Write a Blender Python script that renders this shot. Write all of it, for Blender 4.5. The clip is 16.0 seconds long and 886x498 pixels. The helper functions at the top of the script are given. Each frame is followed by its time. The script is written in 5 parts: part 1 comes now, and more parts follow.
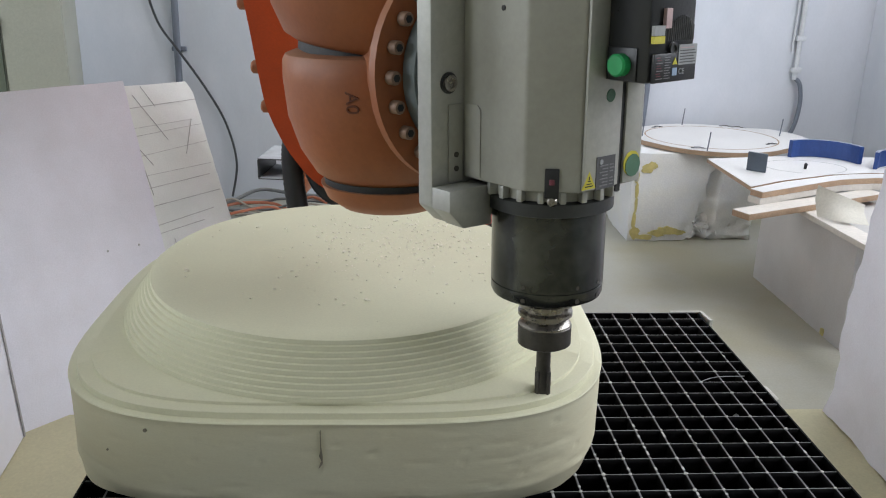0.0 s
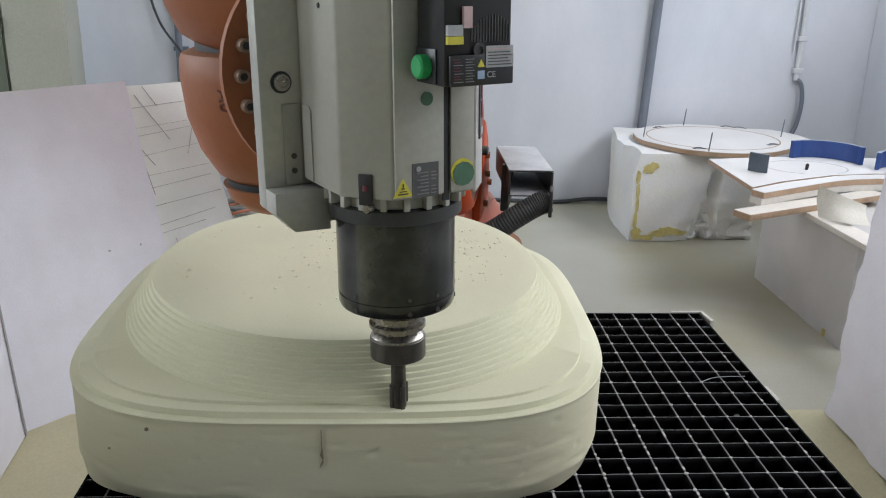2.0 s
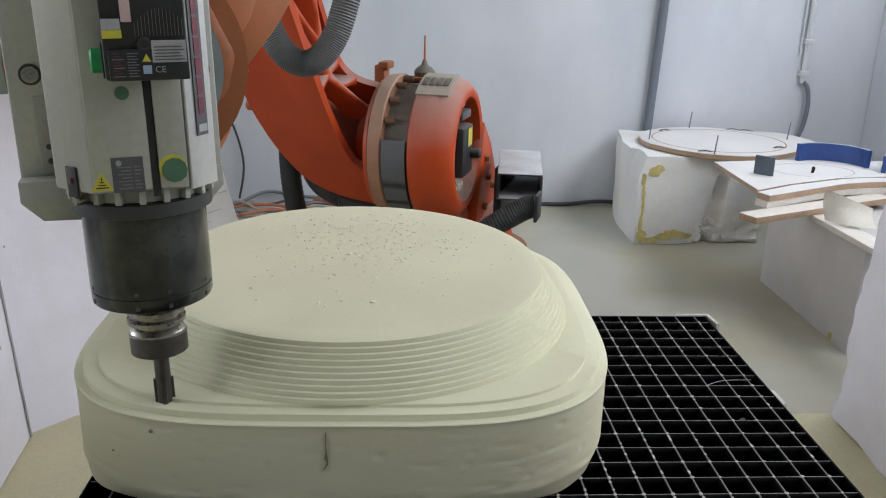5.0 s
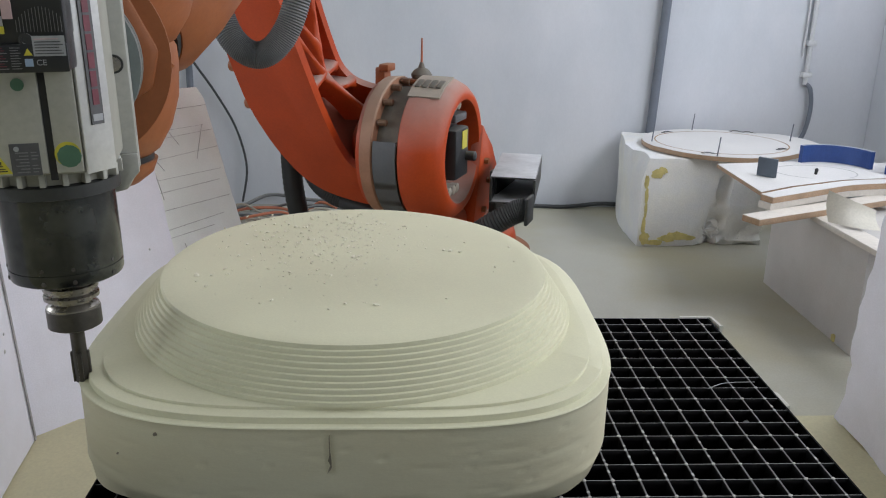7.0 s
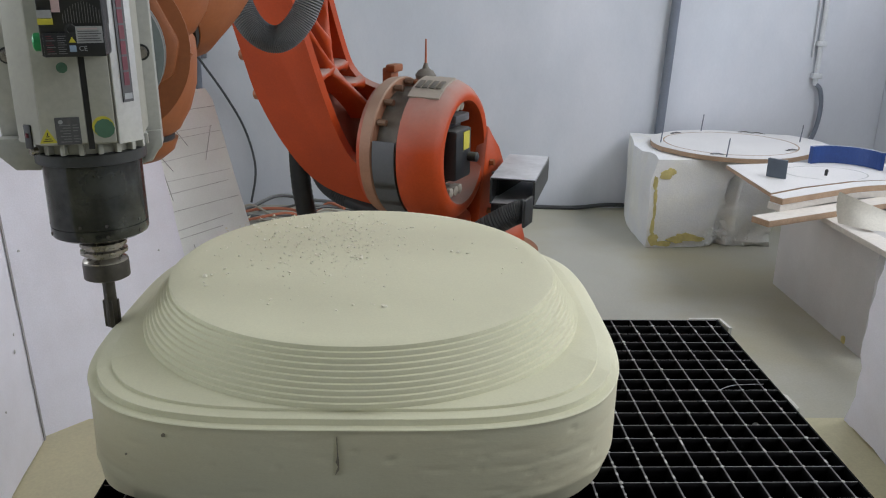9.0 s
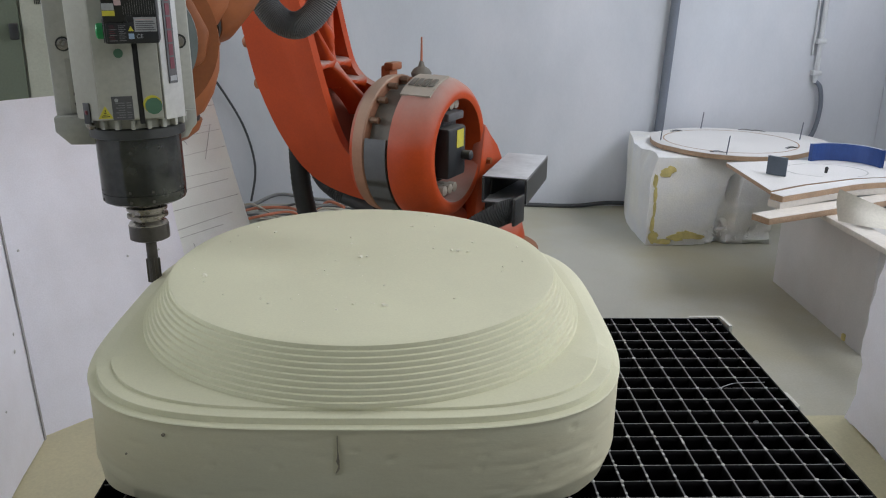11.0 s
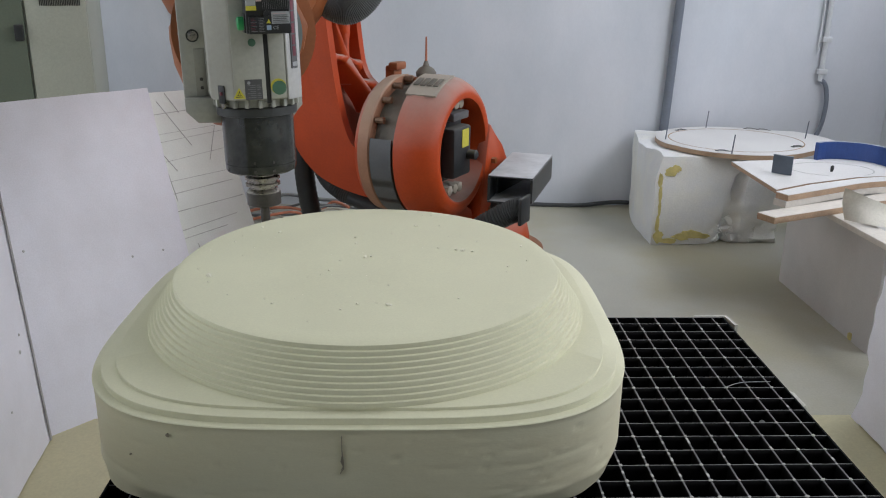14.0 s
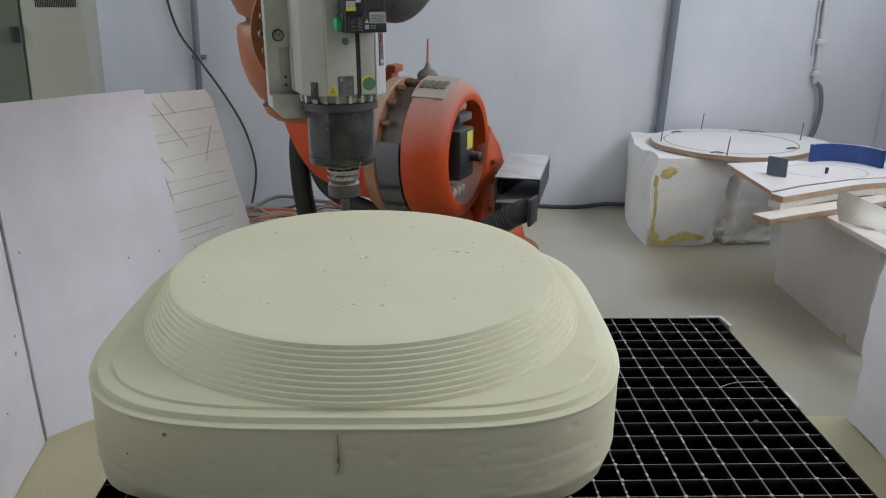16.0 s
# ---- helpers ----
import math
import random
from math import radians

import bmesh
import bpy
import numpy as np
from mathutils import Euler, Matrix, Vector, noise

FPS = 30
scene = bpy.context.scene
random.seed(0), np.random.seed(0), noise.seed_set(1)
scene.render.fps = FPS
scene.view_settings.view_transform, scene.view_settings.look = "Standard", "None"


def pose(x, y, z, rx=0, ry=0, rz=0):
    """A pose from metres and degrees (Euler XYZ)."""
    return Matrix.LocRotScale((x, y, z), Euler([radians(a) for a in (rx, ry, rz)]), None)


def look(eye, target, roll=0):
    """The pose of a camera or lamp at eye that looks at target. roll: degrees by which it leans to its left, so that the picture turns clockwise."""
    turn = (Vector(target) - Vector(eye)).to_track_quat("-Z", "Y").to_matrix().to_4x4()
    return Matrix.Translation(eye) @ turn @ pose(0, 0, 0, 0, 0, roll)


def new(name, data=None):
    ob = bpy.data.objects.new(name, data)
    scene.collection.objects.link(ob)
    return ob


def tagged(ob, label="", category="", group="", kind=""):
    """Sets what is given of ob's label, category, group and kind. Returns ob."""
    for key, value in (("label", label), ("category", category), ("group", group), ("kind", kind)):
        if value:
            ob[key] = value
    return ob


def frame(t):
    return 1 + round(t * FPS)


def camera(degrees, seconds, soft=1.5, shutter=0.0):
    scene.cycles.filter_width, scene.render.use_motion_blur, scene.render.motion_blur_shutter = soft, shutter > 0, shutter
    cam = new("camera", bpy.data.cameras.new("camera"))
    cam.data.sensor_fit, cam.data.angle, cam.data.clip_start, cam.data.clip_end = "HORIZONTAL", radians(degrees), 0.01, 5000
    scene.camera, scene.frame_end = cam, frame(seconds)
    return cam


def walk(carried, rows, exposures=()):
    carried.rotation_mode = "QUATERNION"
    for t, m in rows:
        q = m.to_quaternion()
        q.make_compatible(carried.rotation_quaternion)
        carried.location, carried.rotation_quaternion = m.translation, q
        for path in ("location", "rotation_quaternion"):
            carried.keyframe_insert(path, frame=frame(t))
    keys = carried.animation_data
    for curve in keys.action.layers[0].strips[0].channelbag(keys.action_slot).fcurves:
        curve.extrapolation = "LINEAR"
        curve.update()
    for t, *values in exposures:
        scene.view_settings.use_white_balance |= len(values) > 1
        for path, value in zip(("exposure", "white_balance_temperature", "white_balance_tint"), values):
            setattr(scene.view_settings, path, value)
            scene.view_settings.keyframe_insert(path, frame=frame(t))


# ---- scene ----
FLOOR = -0.65


def heading(eye, down, turn, roll):
    """A camera pose from its place, its tilt below level, its turn to the right of +y and its roll, in degrees."""
    d, a = radians(down), radians(turn)
    way = Vector((math.sin(a) * math.cos(d), math.cos(a) * math.cos(d), -math.sin(d)))
    return look(eye, Vector(eye) + way, -roll)


VIEW = [
    (0.0, (-0.4219, -1.5880, 0.6778), 18.359, 3.722, -1.410),
    (0.5, (-0.4222, -1.5877, 0.6775), 18.294, 3.705, -1.498),
    (1.0, (-0.4219, -1.5869, 0.6774), 18.301, 3.682, -1.516),
    (1.5, (-0.4227, -1.5884, 0.6775), 18.319, 3.664, -1.540),
    (2.0, (-0.4215, -1.5903, 0.6778), 18.342, 3.622, -1.455),
    (2.5, (-0.4217, -1.5906, 0.6769), 18.399, 3.676, -1.537),
    (3.0, (-0.4210, -1.5902, 0.6777), 18.394, 3.715, -1.508),
    (3.5, (-0.4212, -1.5889, 0.6779), 18.384, 3.652, -1.541),
    (4.0, (-0.4218, -1.5870, 0.6765), 18.221, 3.421, -1.688),
    (6.5, (-0.4206, -1.5891, 0.6774), 18.154, 3.109, -1.184),
    (7.0, (-0.4216, -1.5895, 0.6779), 18.021, 3.051, -1.268),
    (7.5, (-0.4219, -1.5896, 0.6790), 18.007, 2.694, -1.278),
    (8.0, (-0.4215, -1.5912, 0.6786), 17.989, 2.492, -1.191),
    (8.5, (-0.4207, -1.5904, 0.6786), 17.972, 2.434, -1.112),
    (9.0, (-0.4210, -1.5880, 0.6783), 17.977, 2.461, -1.145),
    (11.5, (-0.4208, -1.5861, 0.6780), 18.097, 2.402, -0.919),
    (12.0, (-0.4197, -1.5862, 0.6776), 18.094, 2.302, -0.818),
    (12.5, (-0.4197, -1.5841, 0.6773), 18.130, 2.164, -0.827),
    (13.0, (-0.4201, -1.5832, 0.6774), 18.103, 2.124, -0.803),
    (13.5, (-0.4204, -1.5833, 0.6776), 18.083, 2.070, -0.805),
    (14.0, (-0.4197, -1.5841, 0.6769), 18.093, 2.115, -0.762),
    (14.5, (-0.4191, -1.5863, 0.6767), 18.132, 2.176, -0.783),
    (15.0, (-0.4200, -1.5860, 0.6764), 18.103, 2.236, -0.838),
    (15.5, (-0.4190, -1.5875, 0.6765), 18.028, 2.225, -0.850),
    (16.0, (-0.4194, -1.5900, 0.6762), 17.952, 2.387, -0.851),
]
cam = camera(55.03, 16.0, soft=1.1, shutter=0.0)
walk(cam, [(t, heading(e, d, a, r)) for t, e, d, a, r in VIEW],
     exposures=[(0.0, -0.56), (1.0, -0.56), (2.5, -0.60), (4.0, -0.64), (6.5, -0.72), (8.0, -0.80), (9.0, -0.84), (14.0, -0.86), (16.0, -0.96)])

# the tool's tip: seconds, x, y, turn of the spindle in degrees
TIP = [
    (0.0, -0.2193, -0.5838, 36.6),
    (0.5, -0.2650, -0.5938, 33.7),
    (1.0, -0.3129, -0.6075, 31.1),
    (1.5, -0.3633, -0.6247, 29.1),
    (2.0, -0.4110, -0.6216, 27.2),
    (2.5, -0.4616, -0.6243, 25.4),
    (3.0, -0.5127, -0.6258, 23.8),
    (3.5, -0.5601, -0.6366, 21.5),
    (4.0, -0.6136, -0.6209, 20.0),
    (5.2, -0.7330, -0.5960, 15.6),
    (6.5, -0.8321, -0.5459, 11.8),
    (7.0, -0.8557, -0.5094, 12.3),
    (7.5, -0.8693, -0.4594, 12.3),
    (8.0, -0.8795, -0.4087, 12.0),
    (8.5, -0.8868, -0.3581, 11.7),
    (9.0, -0.8898, -0.3150, 11.7),
    (10.2, -0.8880, -0.1930, 12.3),
    (11.5, -0.8678, -0.0700, 13.6),
    (12.0, -0.8476, -0.0273, 13.7),
    (12.5, -0.8229, 0.0180, 13.9),
    (13.0, -0.7928, 0.0557, 14.2),
    (13.5, -0.7603, 0.0891, 14.7),
    (14.0, -0.7242, 0.1228, 15.4),
    (14.5, -0.6851, 0.1529, 16.3),
    (15.0, -0.6445, 0.1734, 17.3),
    (15.5, -0.6014, 0.1912, 18.3),
    (16.0, -0.5576, 0.2064, 19.3),
]
HOSE_ROWS = [
    (0.0, 0.028, 0.550, 0.418, -10),
    (1.5, -0.233, 0.550, 0.422, -10),
    (3.5, -0.477, 0.550, 0.418, -10),
    (4.0, -0.536, 0.550, 0.424, -10),
    (4.2, -0.557, 0.550, 0.424, -10),
    (5.2, -0.664, 0.550, 0.431, -10),
    (6.3, -0.743, 0.550, 0.441, -10),
    (7.0, -0.764, 0.550, 0.456, -10),
    (8.0, -0.766, 0.550, 0.476, -10),
    (9.0, -0.742, 0.550, 0.497, -10),
    (10.2, -0.713, 0.550, 0.516, -10),
    (11.5, -0.681, 0.550, 0.534, -10),
    (12.5, -0.660, 0.550, 0.546, -10),
    (13.3, -0.618, 0.550, 0.556, -10),
    (14.5, -0.548, 0.550, 0.565, -10),
    (15.2, -0.503, 0.550, 0.567, -10),
    (16.0, -0.451, 0.550, 0.572, -10),
]

# the crumbs that are blown over the back edge: seconds, x, y, rise, turn
DRIFT_ROWS = [
    (0.0, 0.0, 0.0, 0.0, 0), (4.0, -0.004, 0.0, 0.0, 0), (5.2, -0.06, 0.015, 0.0003, 1), (6.4, -0.115, 0.03, 0.0003, 2), (7.5, -0.13, 0.035, 0.0003, 2), (9.0, -0.14, 0.04, 0.0003, 2),
    (9.6, -0.16, 0.16, 0.002, 4), (10.1, -0.19, 0.48, 0.002, 8), (10.6, -0.23, 0.74, -0.35, 12), (11.0, -0.25, 0.86, -0.865, 15), (16.0, -0.25, 0.86, -0.865, 15),
]

# ---- light ----
world = bpy.data.worlds.new("world")
scene.world = world
world.use_nodes = True
wn = world.node_tree.nodes
sky = wn.new("ShaderNodeTexSky")
sky.sky_type, sky.sun_disc = "NISHITA", False
sky.sun_elevation, sky.sun_rotation = radians(40), radians(-70)
world.node_tree.links.new(sky.outputs["Color"], wn["Background"].inputs["Color"])
wn["Background"].inputs["Strength"].default_value = 0.12

WINDOWS_WEST = [(-3.0, -1.4), (0.6, 2.2)]
WINDOWS_EAST = [(-1.9, -0.5), (0.0, 1.4), (1.8, 3.1)]
EAST_WATTS = (72, 90, 52)
WEST_WATTS = (135, 175)
SILL, LINTEL = 0.95, 2.75
X0, X1, Y0, Y1, TOP = -6.0, 2.35, -8.0, 3.33, 3.15


def window_light(place, target, w, h, watts, colour):
    lamp = bpy.data.lights.new("window_daylight", "AREA")
    lamp.shape, lamp.size, lamp.size_y, lamp.energy, lamp.color = "RECTANGLE", w, h, watts, colour
    new("window_daylight", lamp).matrix_world = look(place, target)


for (a, b), watts_ in zip(WINDOWS_WEST, WEST_WATTS):
    window_light((X0 + 0.02, (a + b) / 2, (SILL + LINTEL) / 2), (X0 + 1, (a + b) / 2, (SILL + LINTEL) / 2 - 0.25), 1.8, b - a, watts_, (0.88, 0.928, 1.0))
for (a, b), watts_ in zip(WINDOWS_EAST, EAST_WATTS):
    window_light((X1 - 0.02, (a + b) / 2, (SILL + LINTEL) / 2), (X1 - 1, (a + b) / 2 + 0.1, (SILL + LINTEL) / 2 - 0.35), 1.8, b - a, watts_, (0.925, 0.945, 1.0))


# ---- materials ----
def material(name, colour, rough=0.6, metal=0.0, spots=0.12, scale=6.0, grain=0.06, grain_scale=120.0, bump=0.15, bump_scale=200.0,
             dust=None, dust_amount=0.0, tint=None, tint_scale=1.5, tint_amount=0.0, random_tone=0.0, gloss=0.5, stretch=1.0):
    """A surface with stains at a large scale, grain at a small one, fine relief, and dust on what faces up."""
    m = bpy.data.materials.new(name)
    m.use_nodes = True
    n, l = m.node_tree.nodes, m.node_tree.links
    bsdf = n["Principled BSDF"]
    co = n.new("ShaderNodeTexCoord").outputs["Object"]
    if stretch != 1.0:
        mp = n.new("ShaderNodeMapping")
        mp.inputs["Scale"].default_value = (1.0, 1.0, stretch)
        l.new(co, mp.inputs["Vector"])
        co = mp.outputs[0]

    def noise_tex(s, detail=6.0, rough_=0.6):
        t = n.new("ShaderNodeTexNoise")
        t.inputs["Scale"].default_value, t.inputs["Detail"].default_value, t.inputs["Roughness"].default_value = s, detail, rough_
        l.new(co, t.inputs["Vector"])
        return t.outputs["Fac"]

    def ranged(v, a, b, lo=0.3, hi=0.7):
        r = n.new("ShaderNodeMapRange")
        for key, x in (("From Min", lo), ("From Max", hi), ("To Min", a), ("To Max", b)):
            r.inputs[key].default_value = x
        l.new(v, r.inputs["Value"])
        return r.outputs["Result"]

    def math_(op, a, b):
        q = n.new("ShaderNodeMath")
        q.operation = op
        for i, v in enumerate((a, b)):
            if isinstance(v, (int, float)):
                q.inputs[i].default_value = v
            else:
                l.new(v, q.inputs[i])
        return q.outputs[0]

    def mixed(f, a, b, kind="MIX"):
        x = n.new("ShaderNodeMix")
        x.data_type, x.blend_type = "RGBA", kind
        for i, v in ((0, f), (6, a), (7, b)):
            if isinstance(v, (int, float)):
                x.inputs[i].default_value = v
            elif isinstance(v, tuple):
                x.inputs[i].default_value = (*v, 1.0)
            else:
                l.new(v, x.inputs[i])
        return x.outputs[2]

    tone = math_("MULTIPLY", ranged(noise_tex(scale), 1 - spots, 1 + spots), ranged(noise_tex(grain_scale, 3.0), 1 - grain, 1 + grain))
    if random_tone:
        oi = n.new("ShaderNodeObjectInfo").outputs["Random"]
        tone = math_("MULTIPLY", tone, ranged(oi, 1 - random_tone, 1 + random_tone, 0.0, 1.0))
    col = tuple(colour)
    if tint is not None:
        col = mixed(ranged(noise_tex(tint_scale, 5.0), 0.0, tint_amount, 0.42, 0.62), col, tuple(tint))
    grey = n.new("ShaderNodeCombineColor")
    for i in range(3):
        l.new(tone, grey.inputs[i])
    col = mixed(1.0, col, grey.outputs[0], "MULTIPLY")
    if dust is not None:
        g = n.new("ShaderNodeNewGeometry")
        sep = n.new("ShaderNodeSeparateXYZ")
        l.new(g.outputs["Normal"], sep.inputs[0])
        up = math_("MULTIPLY", ranged(sep.outputs[2], 0.0, dust_amount, 0.12, 0.92), ranged(noise_tex(9.0), 0.65, 1.0))
        col = mixed(up, col, tuple(dust))
        l.new(ranged(up, rough, 0.9, 0.0, 0.6), bsdf.inputs["Roughness"])
    else:
        l.new(ranged(noise_tex(scale * 2), max(0.03, rough - 0.08), min(1.0, rough + 0.08)), bsdf.inputs["Roughness"])
    l.new(col, bsdf.inputs["Base Color"])
    bsdf.inputs["Metallic"].default_value, bsdf.inputs["Specular IOR Level"].default_value = metal, gloss
    if bump:
        bp = n.new("ShaderNodeBump")
        bp.inputs["Strength"].default_value, bp.inputs["Distance"].default_value = bump, 0.002
        l.new(math_("ADD", noise_tex(bump_scale, 4.0), noise_tex(bump_scale / 12, 4.0)), bp.inputs["Height"])
        l.new(bp.outputs[0], bsdf.inputs["Normal"])
    return m


WALL = material("wall_paint", (0.665, 0.685, 0.735), 0.75, spots=0.07, scale=1.6, grain=0.015, bump=0.12, bump_scale=60, tint=(0.53, 0.58, 0.64), tint_scale=2.0, tint_amount=0.45, stretch=0.5)
CEILING = material("ceiling_paint", (0.58, 0.59, 0.58), 0.8, spots=0.05, scale=1.0, bump=0.2, bump_scale=40)
FLOOR_M = material("dusty_screed", (0.465, 0.46, 0.395), 0.45, spots=0.10, scale=1.8, bump=0.08, bump_scale=90, tint=(0.42, 0.39, 0.26), tint_scale=1.3, tint_amount=0.75)
FLOOR_Y = material("yellowish_near_floor", (0.58, 0.54, 0.34), 0.5, spots=0.08, scale=1.6, bump=0.08, bump_scale=90)
FOAM = material("milled_foam", (0.68, 0.665, 0.485), 0.75, spots=0.04, scale=5, grain=0.03, grain_scale=300, bump=0.12, bump_scale=420)
FOAM_RAW = material("raw_foam_side", (0.71, 0.68, 0.495), 0.75, spots=0.09, scale=4, grain=0.03, grain_scale=260, bump=0.14, bump_scale=60, tint=(0.56, 0.51, 0.35), tint_scale=4, tint_amount=0.5, stretch=3.0)
EPS = material("white_polystyrene", (0.83, 0.83, 0.90), 0.7, spots=0.05, scale=3, grain=0.04, grain_scale=220, bump=0.25, bump_scale=230, tint=(0.66, 0.64, 0.66), tint_scale=2.2, tint_amount=0.35)
EPS_OLD = material("old_polystyrene", (0.82, 0.83, 0.845), 0.75, spots=0.10, scale=5, grain=0.06, grain_scale=160, bump=0.5, bump_scale=120, tint=(0.66, 0.63, 0.48), tint_scale=2.5, tint_amount=0.4)
# the old foam again, darker: the bench's shade is put into its colour
EPS_SHADED = material("shaded_foam", (0.60, 0.59, 0.575), 0.75, spots=0.08, scale=3, grain=0.05, grain_scale=160, bump=0.3, bump_scale=120, tint=(0.54, 0.50, 0.46), tint_scale=2.0, tint_amount=0.4)
GLUE = material("dried_yellow_glue", (0.58, 0.50, 0.20), 0.5, spots=0.25, scale=20, bump=0.5, bump_scale=90)
ORANGE = material("orange_robot_paint", (0.45, 0.056, 0.008), 0.5, gloss=0.35, spots=0.14, scale=5, bump=0.1, bump_scale=160, dust=(0.45, 0.37, 0.33), dust_amount=0.97)
ORANGE_DUSTY = material("dust_coated_orange", (0.285, 0.088, 0.027), 0.5, spots=0.16, scale=6, bump=0.12, bump_scale=160, dust=(0.36, 0.25, 0.16), dust_amount=0.4)
CAST = material("dusty_cast_flange", (0.36, 0.32, 0.26), 0.6, spots=0.12, scale=8, dust=(0.46, 0.42, 0.36), dust_amount=0.8)
RING_DUST = material("dusty_orange_flange", (0.34, 0.17, 0.10), 0.6, spots=0.14, scale=8, dust=(0.46, 0.38, 0.30), dust_amount=0.9)
POCKET = material("dusted_black_tube", (0.03, 0.031, 0.033), 0.4, spots=0.15, scale=14, dust=(0.66, 0.67, 0.69), dust_amount=1.0)
STAMP = material("dark_orange_stamp", (0.11, 0.028, 0.010), 0.6, spots=0.15, scale=60)
GREY_STRAP = material("grey_rubber_strap", (0.10, 0.105, 0.11), 0.55, spots=0.1, scale=12)
BLACK = material("black_plastic", (0.022, 0.024, 0.026), 0.45, spots=0.2, scale=14, dust=(0.30, 0.29, 0.26), dust_amount=0.35)
BLACK_SATIN = material("black_steel_tube", (0.03, 0.031, 0.033), 0.4, spots=0.2, scale=14, dust=(0.42, 0.42, 0.41), dust_amount=0.85)
RUBBER = material("black_hose", (0.018, 0.020, 0.021), 0.5, spots=0.2, scale=20, dust=(0.20, 0.20, 0.19), dust_amount=0.25)
HOSE = material("grey_corrugated_hose", (0.10, 0.105, 0.11), 0.5, spots=0.15, scale=20, dust=(0.40, 0.40, 0.38), dust_amount=0.6)
ALU = material("milled_aluminium", (0.43, 0.43, 0.395), 0.45, metal=0.35, spots=0.06, scale=6, bump=0.06, bump_scale=260)
ALU_SILVER = material("silver_cover", (0.62, 0.62, 0.61), 0.35, metal=0.5, spots=0.05, scale=6, bump=0.05, bump_scale=260)
BODY_GREY = material("grey_spindle_paint", (0.355, 0.352, 0.305), 0.5, spots=0.06, scale=7, grain=0.04, bump=0.08, bump_scale=260, tint=(0.28, 0.265, 0.22), tint_scale=5, tint_amount=0.5)
# the nose's tint: pale blotches painted in for soft reflections on the steel
NOSE = material("dark_spindle_nose", (0.042, 0.044, 0.042), 0.20, metal=0.7, spots=0.25, scale=9, tint=(0.14, 0.145, 0.135), tint_scale=14, tint_amount=0.5, bump=0.04)
COLLAR = material("dark_collar", (0.045, 0.047, 0.046), 0.45, metal=0.3, spots=0.2, scale=14)
STEEL = material("tool_steel", (0.30, 0.28, 0.25), 0.28, metal=0.9, spots=0.2, scale=30)
DARK_STEEL = material("dark_tool_steel", (0.09, 0.083, 0.075), 0.4, metal=0.7, spots=0.2, scale=30)
FLANGE = material("blue_grey_flange", (0.19, 0.22, 0.22), 0.45, metal=0.3, spots=0.1, scale=12)
BOLT = material("dusty_bolt", (0.27, 0.175, 0.125), 0.5, metal=0.3, spots=0.15, scale=30)
TABLE = material("black_table_plate", (0.005, 0.0055, 0.006), 0.35, spots=0.3, scale=6, bump=0.0, bump_scale=300, tint=(0.010, 0.011, 0.012), tint_scale=7, tint_amount=0.6, gloss=0.012)
CRUMB = material("foam_crumb", (0.80, 0.77, 0.63), 0.8, spots=0.08, scale=60, grain=0.05, bump=0.0)
CRACK = material("shaded_crack", (0.27, 0.24, 0.18), 0.9, spots=0.3, scale=60)
GRATE = material("dusty_black_grating", (0.004, 0.004, 0.0045), 0.6, spots=0.35, scale=14, grain=0.2, grain_scale=200, dust=(0.20, 0.20, 0.205), dust_amount=1.0, gloss=0.03)
GRATE_ROD = material("dusty_cross_bar", (0.004, 0.004, 0.0045), 0.6, spots=0.35, scale=14, grain=0.2, grain_scale=200, dust=(0.30, 0.30, 0.305), dust_amount=1.0, gloss=0.03)
FAINT = material("faint_print", (0.19, 0.19, 0.195), 0.4, spots=0.12, scale=40)
GAP_SHADE = material("gap_shade_grey", (0.34, 0.33, 0.33), 0.8, spots=0.3, scale=14)
BOLT_RUST = material("rusty_bolt", (0.17, 0.10, 0.06), 0.55, metal=0.3, spots=0.2, scale=30)
BOX_BLACK = material("black_box_plastic", (0.016, 0.017, 0.019), 0.35, spots=0.2, scale=20)
KNOB = material("grimy_knob", (0.15, 0.14, 0.115), 0.6, spots=0.2, scale=20)
DUST_LUMP = material("dust_lump", (0.66, 0.65, 0.60), 0.9, spots=0.1, scale=30)
KNOB_DUST = material("thin_bar_dust", (0.46, 0.46, 0.44), 0.9, spots=0.2, scale=60)
WOOD = material("plywood_face", (0.70, 0.66, 0.60), 0.6, spots=0.07, scale=4, grain=0.06, grain_scale=60)
WOOD_EDGE = material("plywood_edge", (0.42, 0.29, 0.19), 0.65, spots=0.15, scale=14, grain=0.15, grain_scale=180)
BOARD = material("white_board", (0.74, 0.73, 0.72), 0.55, spots=0.05, scale=4)
BLUE = material("blue_foam_part", (0.022, 0.06, 0.22), 0.5, spots=0.15, scale=9, dust=(0.50, 0.53, 0.58), dust_amount=0.8)
SLATE = material("slate_blue_part", (0.075, 0.095, 0.12), 0.6, spots=0.15, scale=9, dust=(0.40, 0.42, 0.44), dust_amount=0.6)
PAPER = material("waxed_paper", (0.68, 0.655, 0.57), 0.6, spots=0.05, scale=9)
PIPE = material("grey_pipe_paint", (0.16, 0.18, 0.22), 0.45, spots=0.08, scale=8)
CONDUIT = material("white_conduit", (0.62, 0.64, 0.66), 0.5, spots=0.06, scale=8)
CABLE = material("dark_cable", (0.05, 0.055, 0.06), 0.5, spots=0.1, scale=20)
CABLE_RED = material("orange_cable", (0.45, 0.15, 0.08), 0.5, spots=0.15, scale=20)
CABINET = material("grey_cabinet_paint", (0.40, 0.41, 0.345), 0.5, spots=0.05, scale=3)
CABINET_DOOR = material("green_grey_door", (0.13, 0.155, 0.115), 0.45, spots=0.06, scale=3)
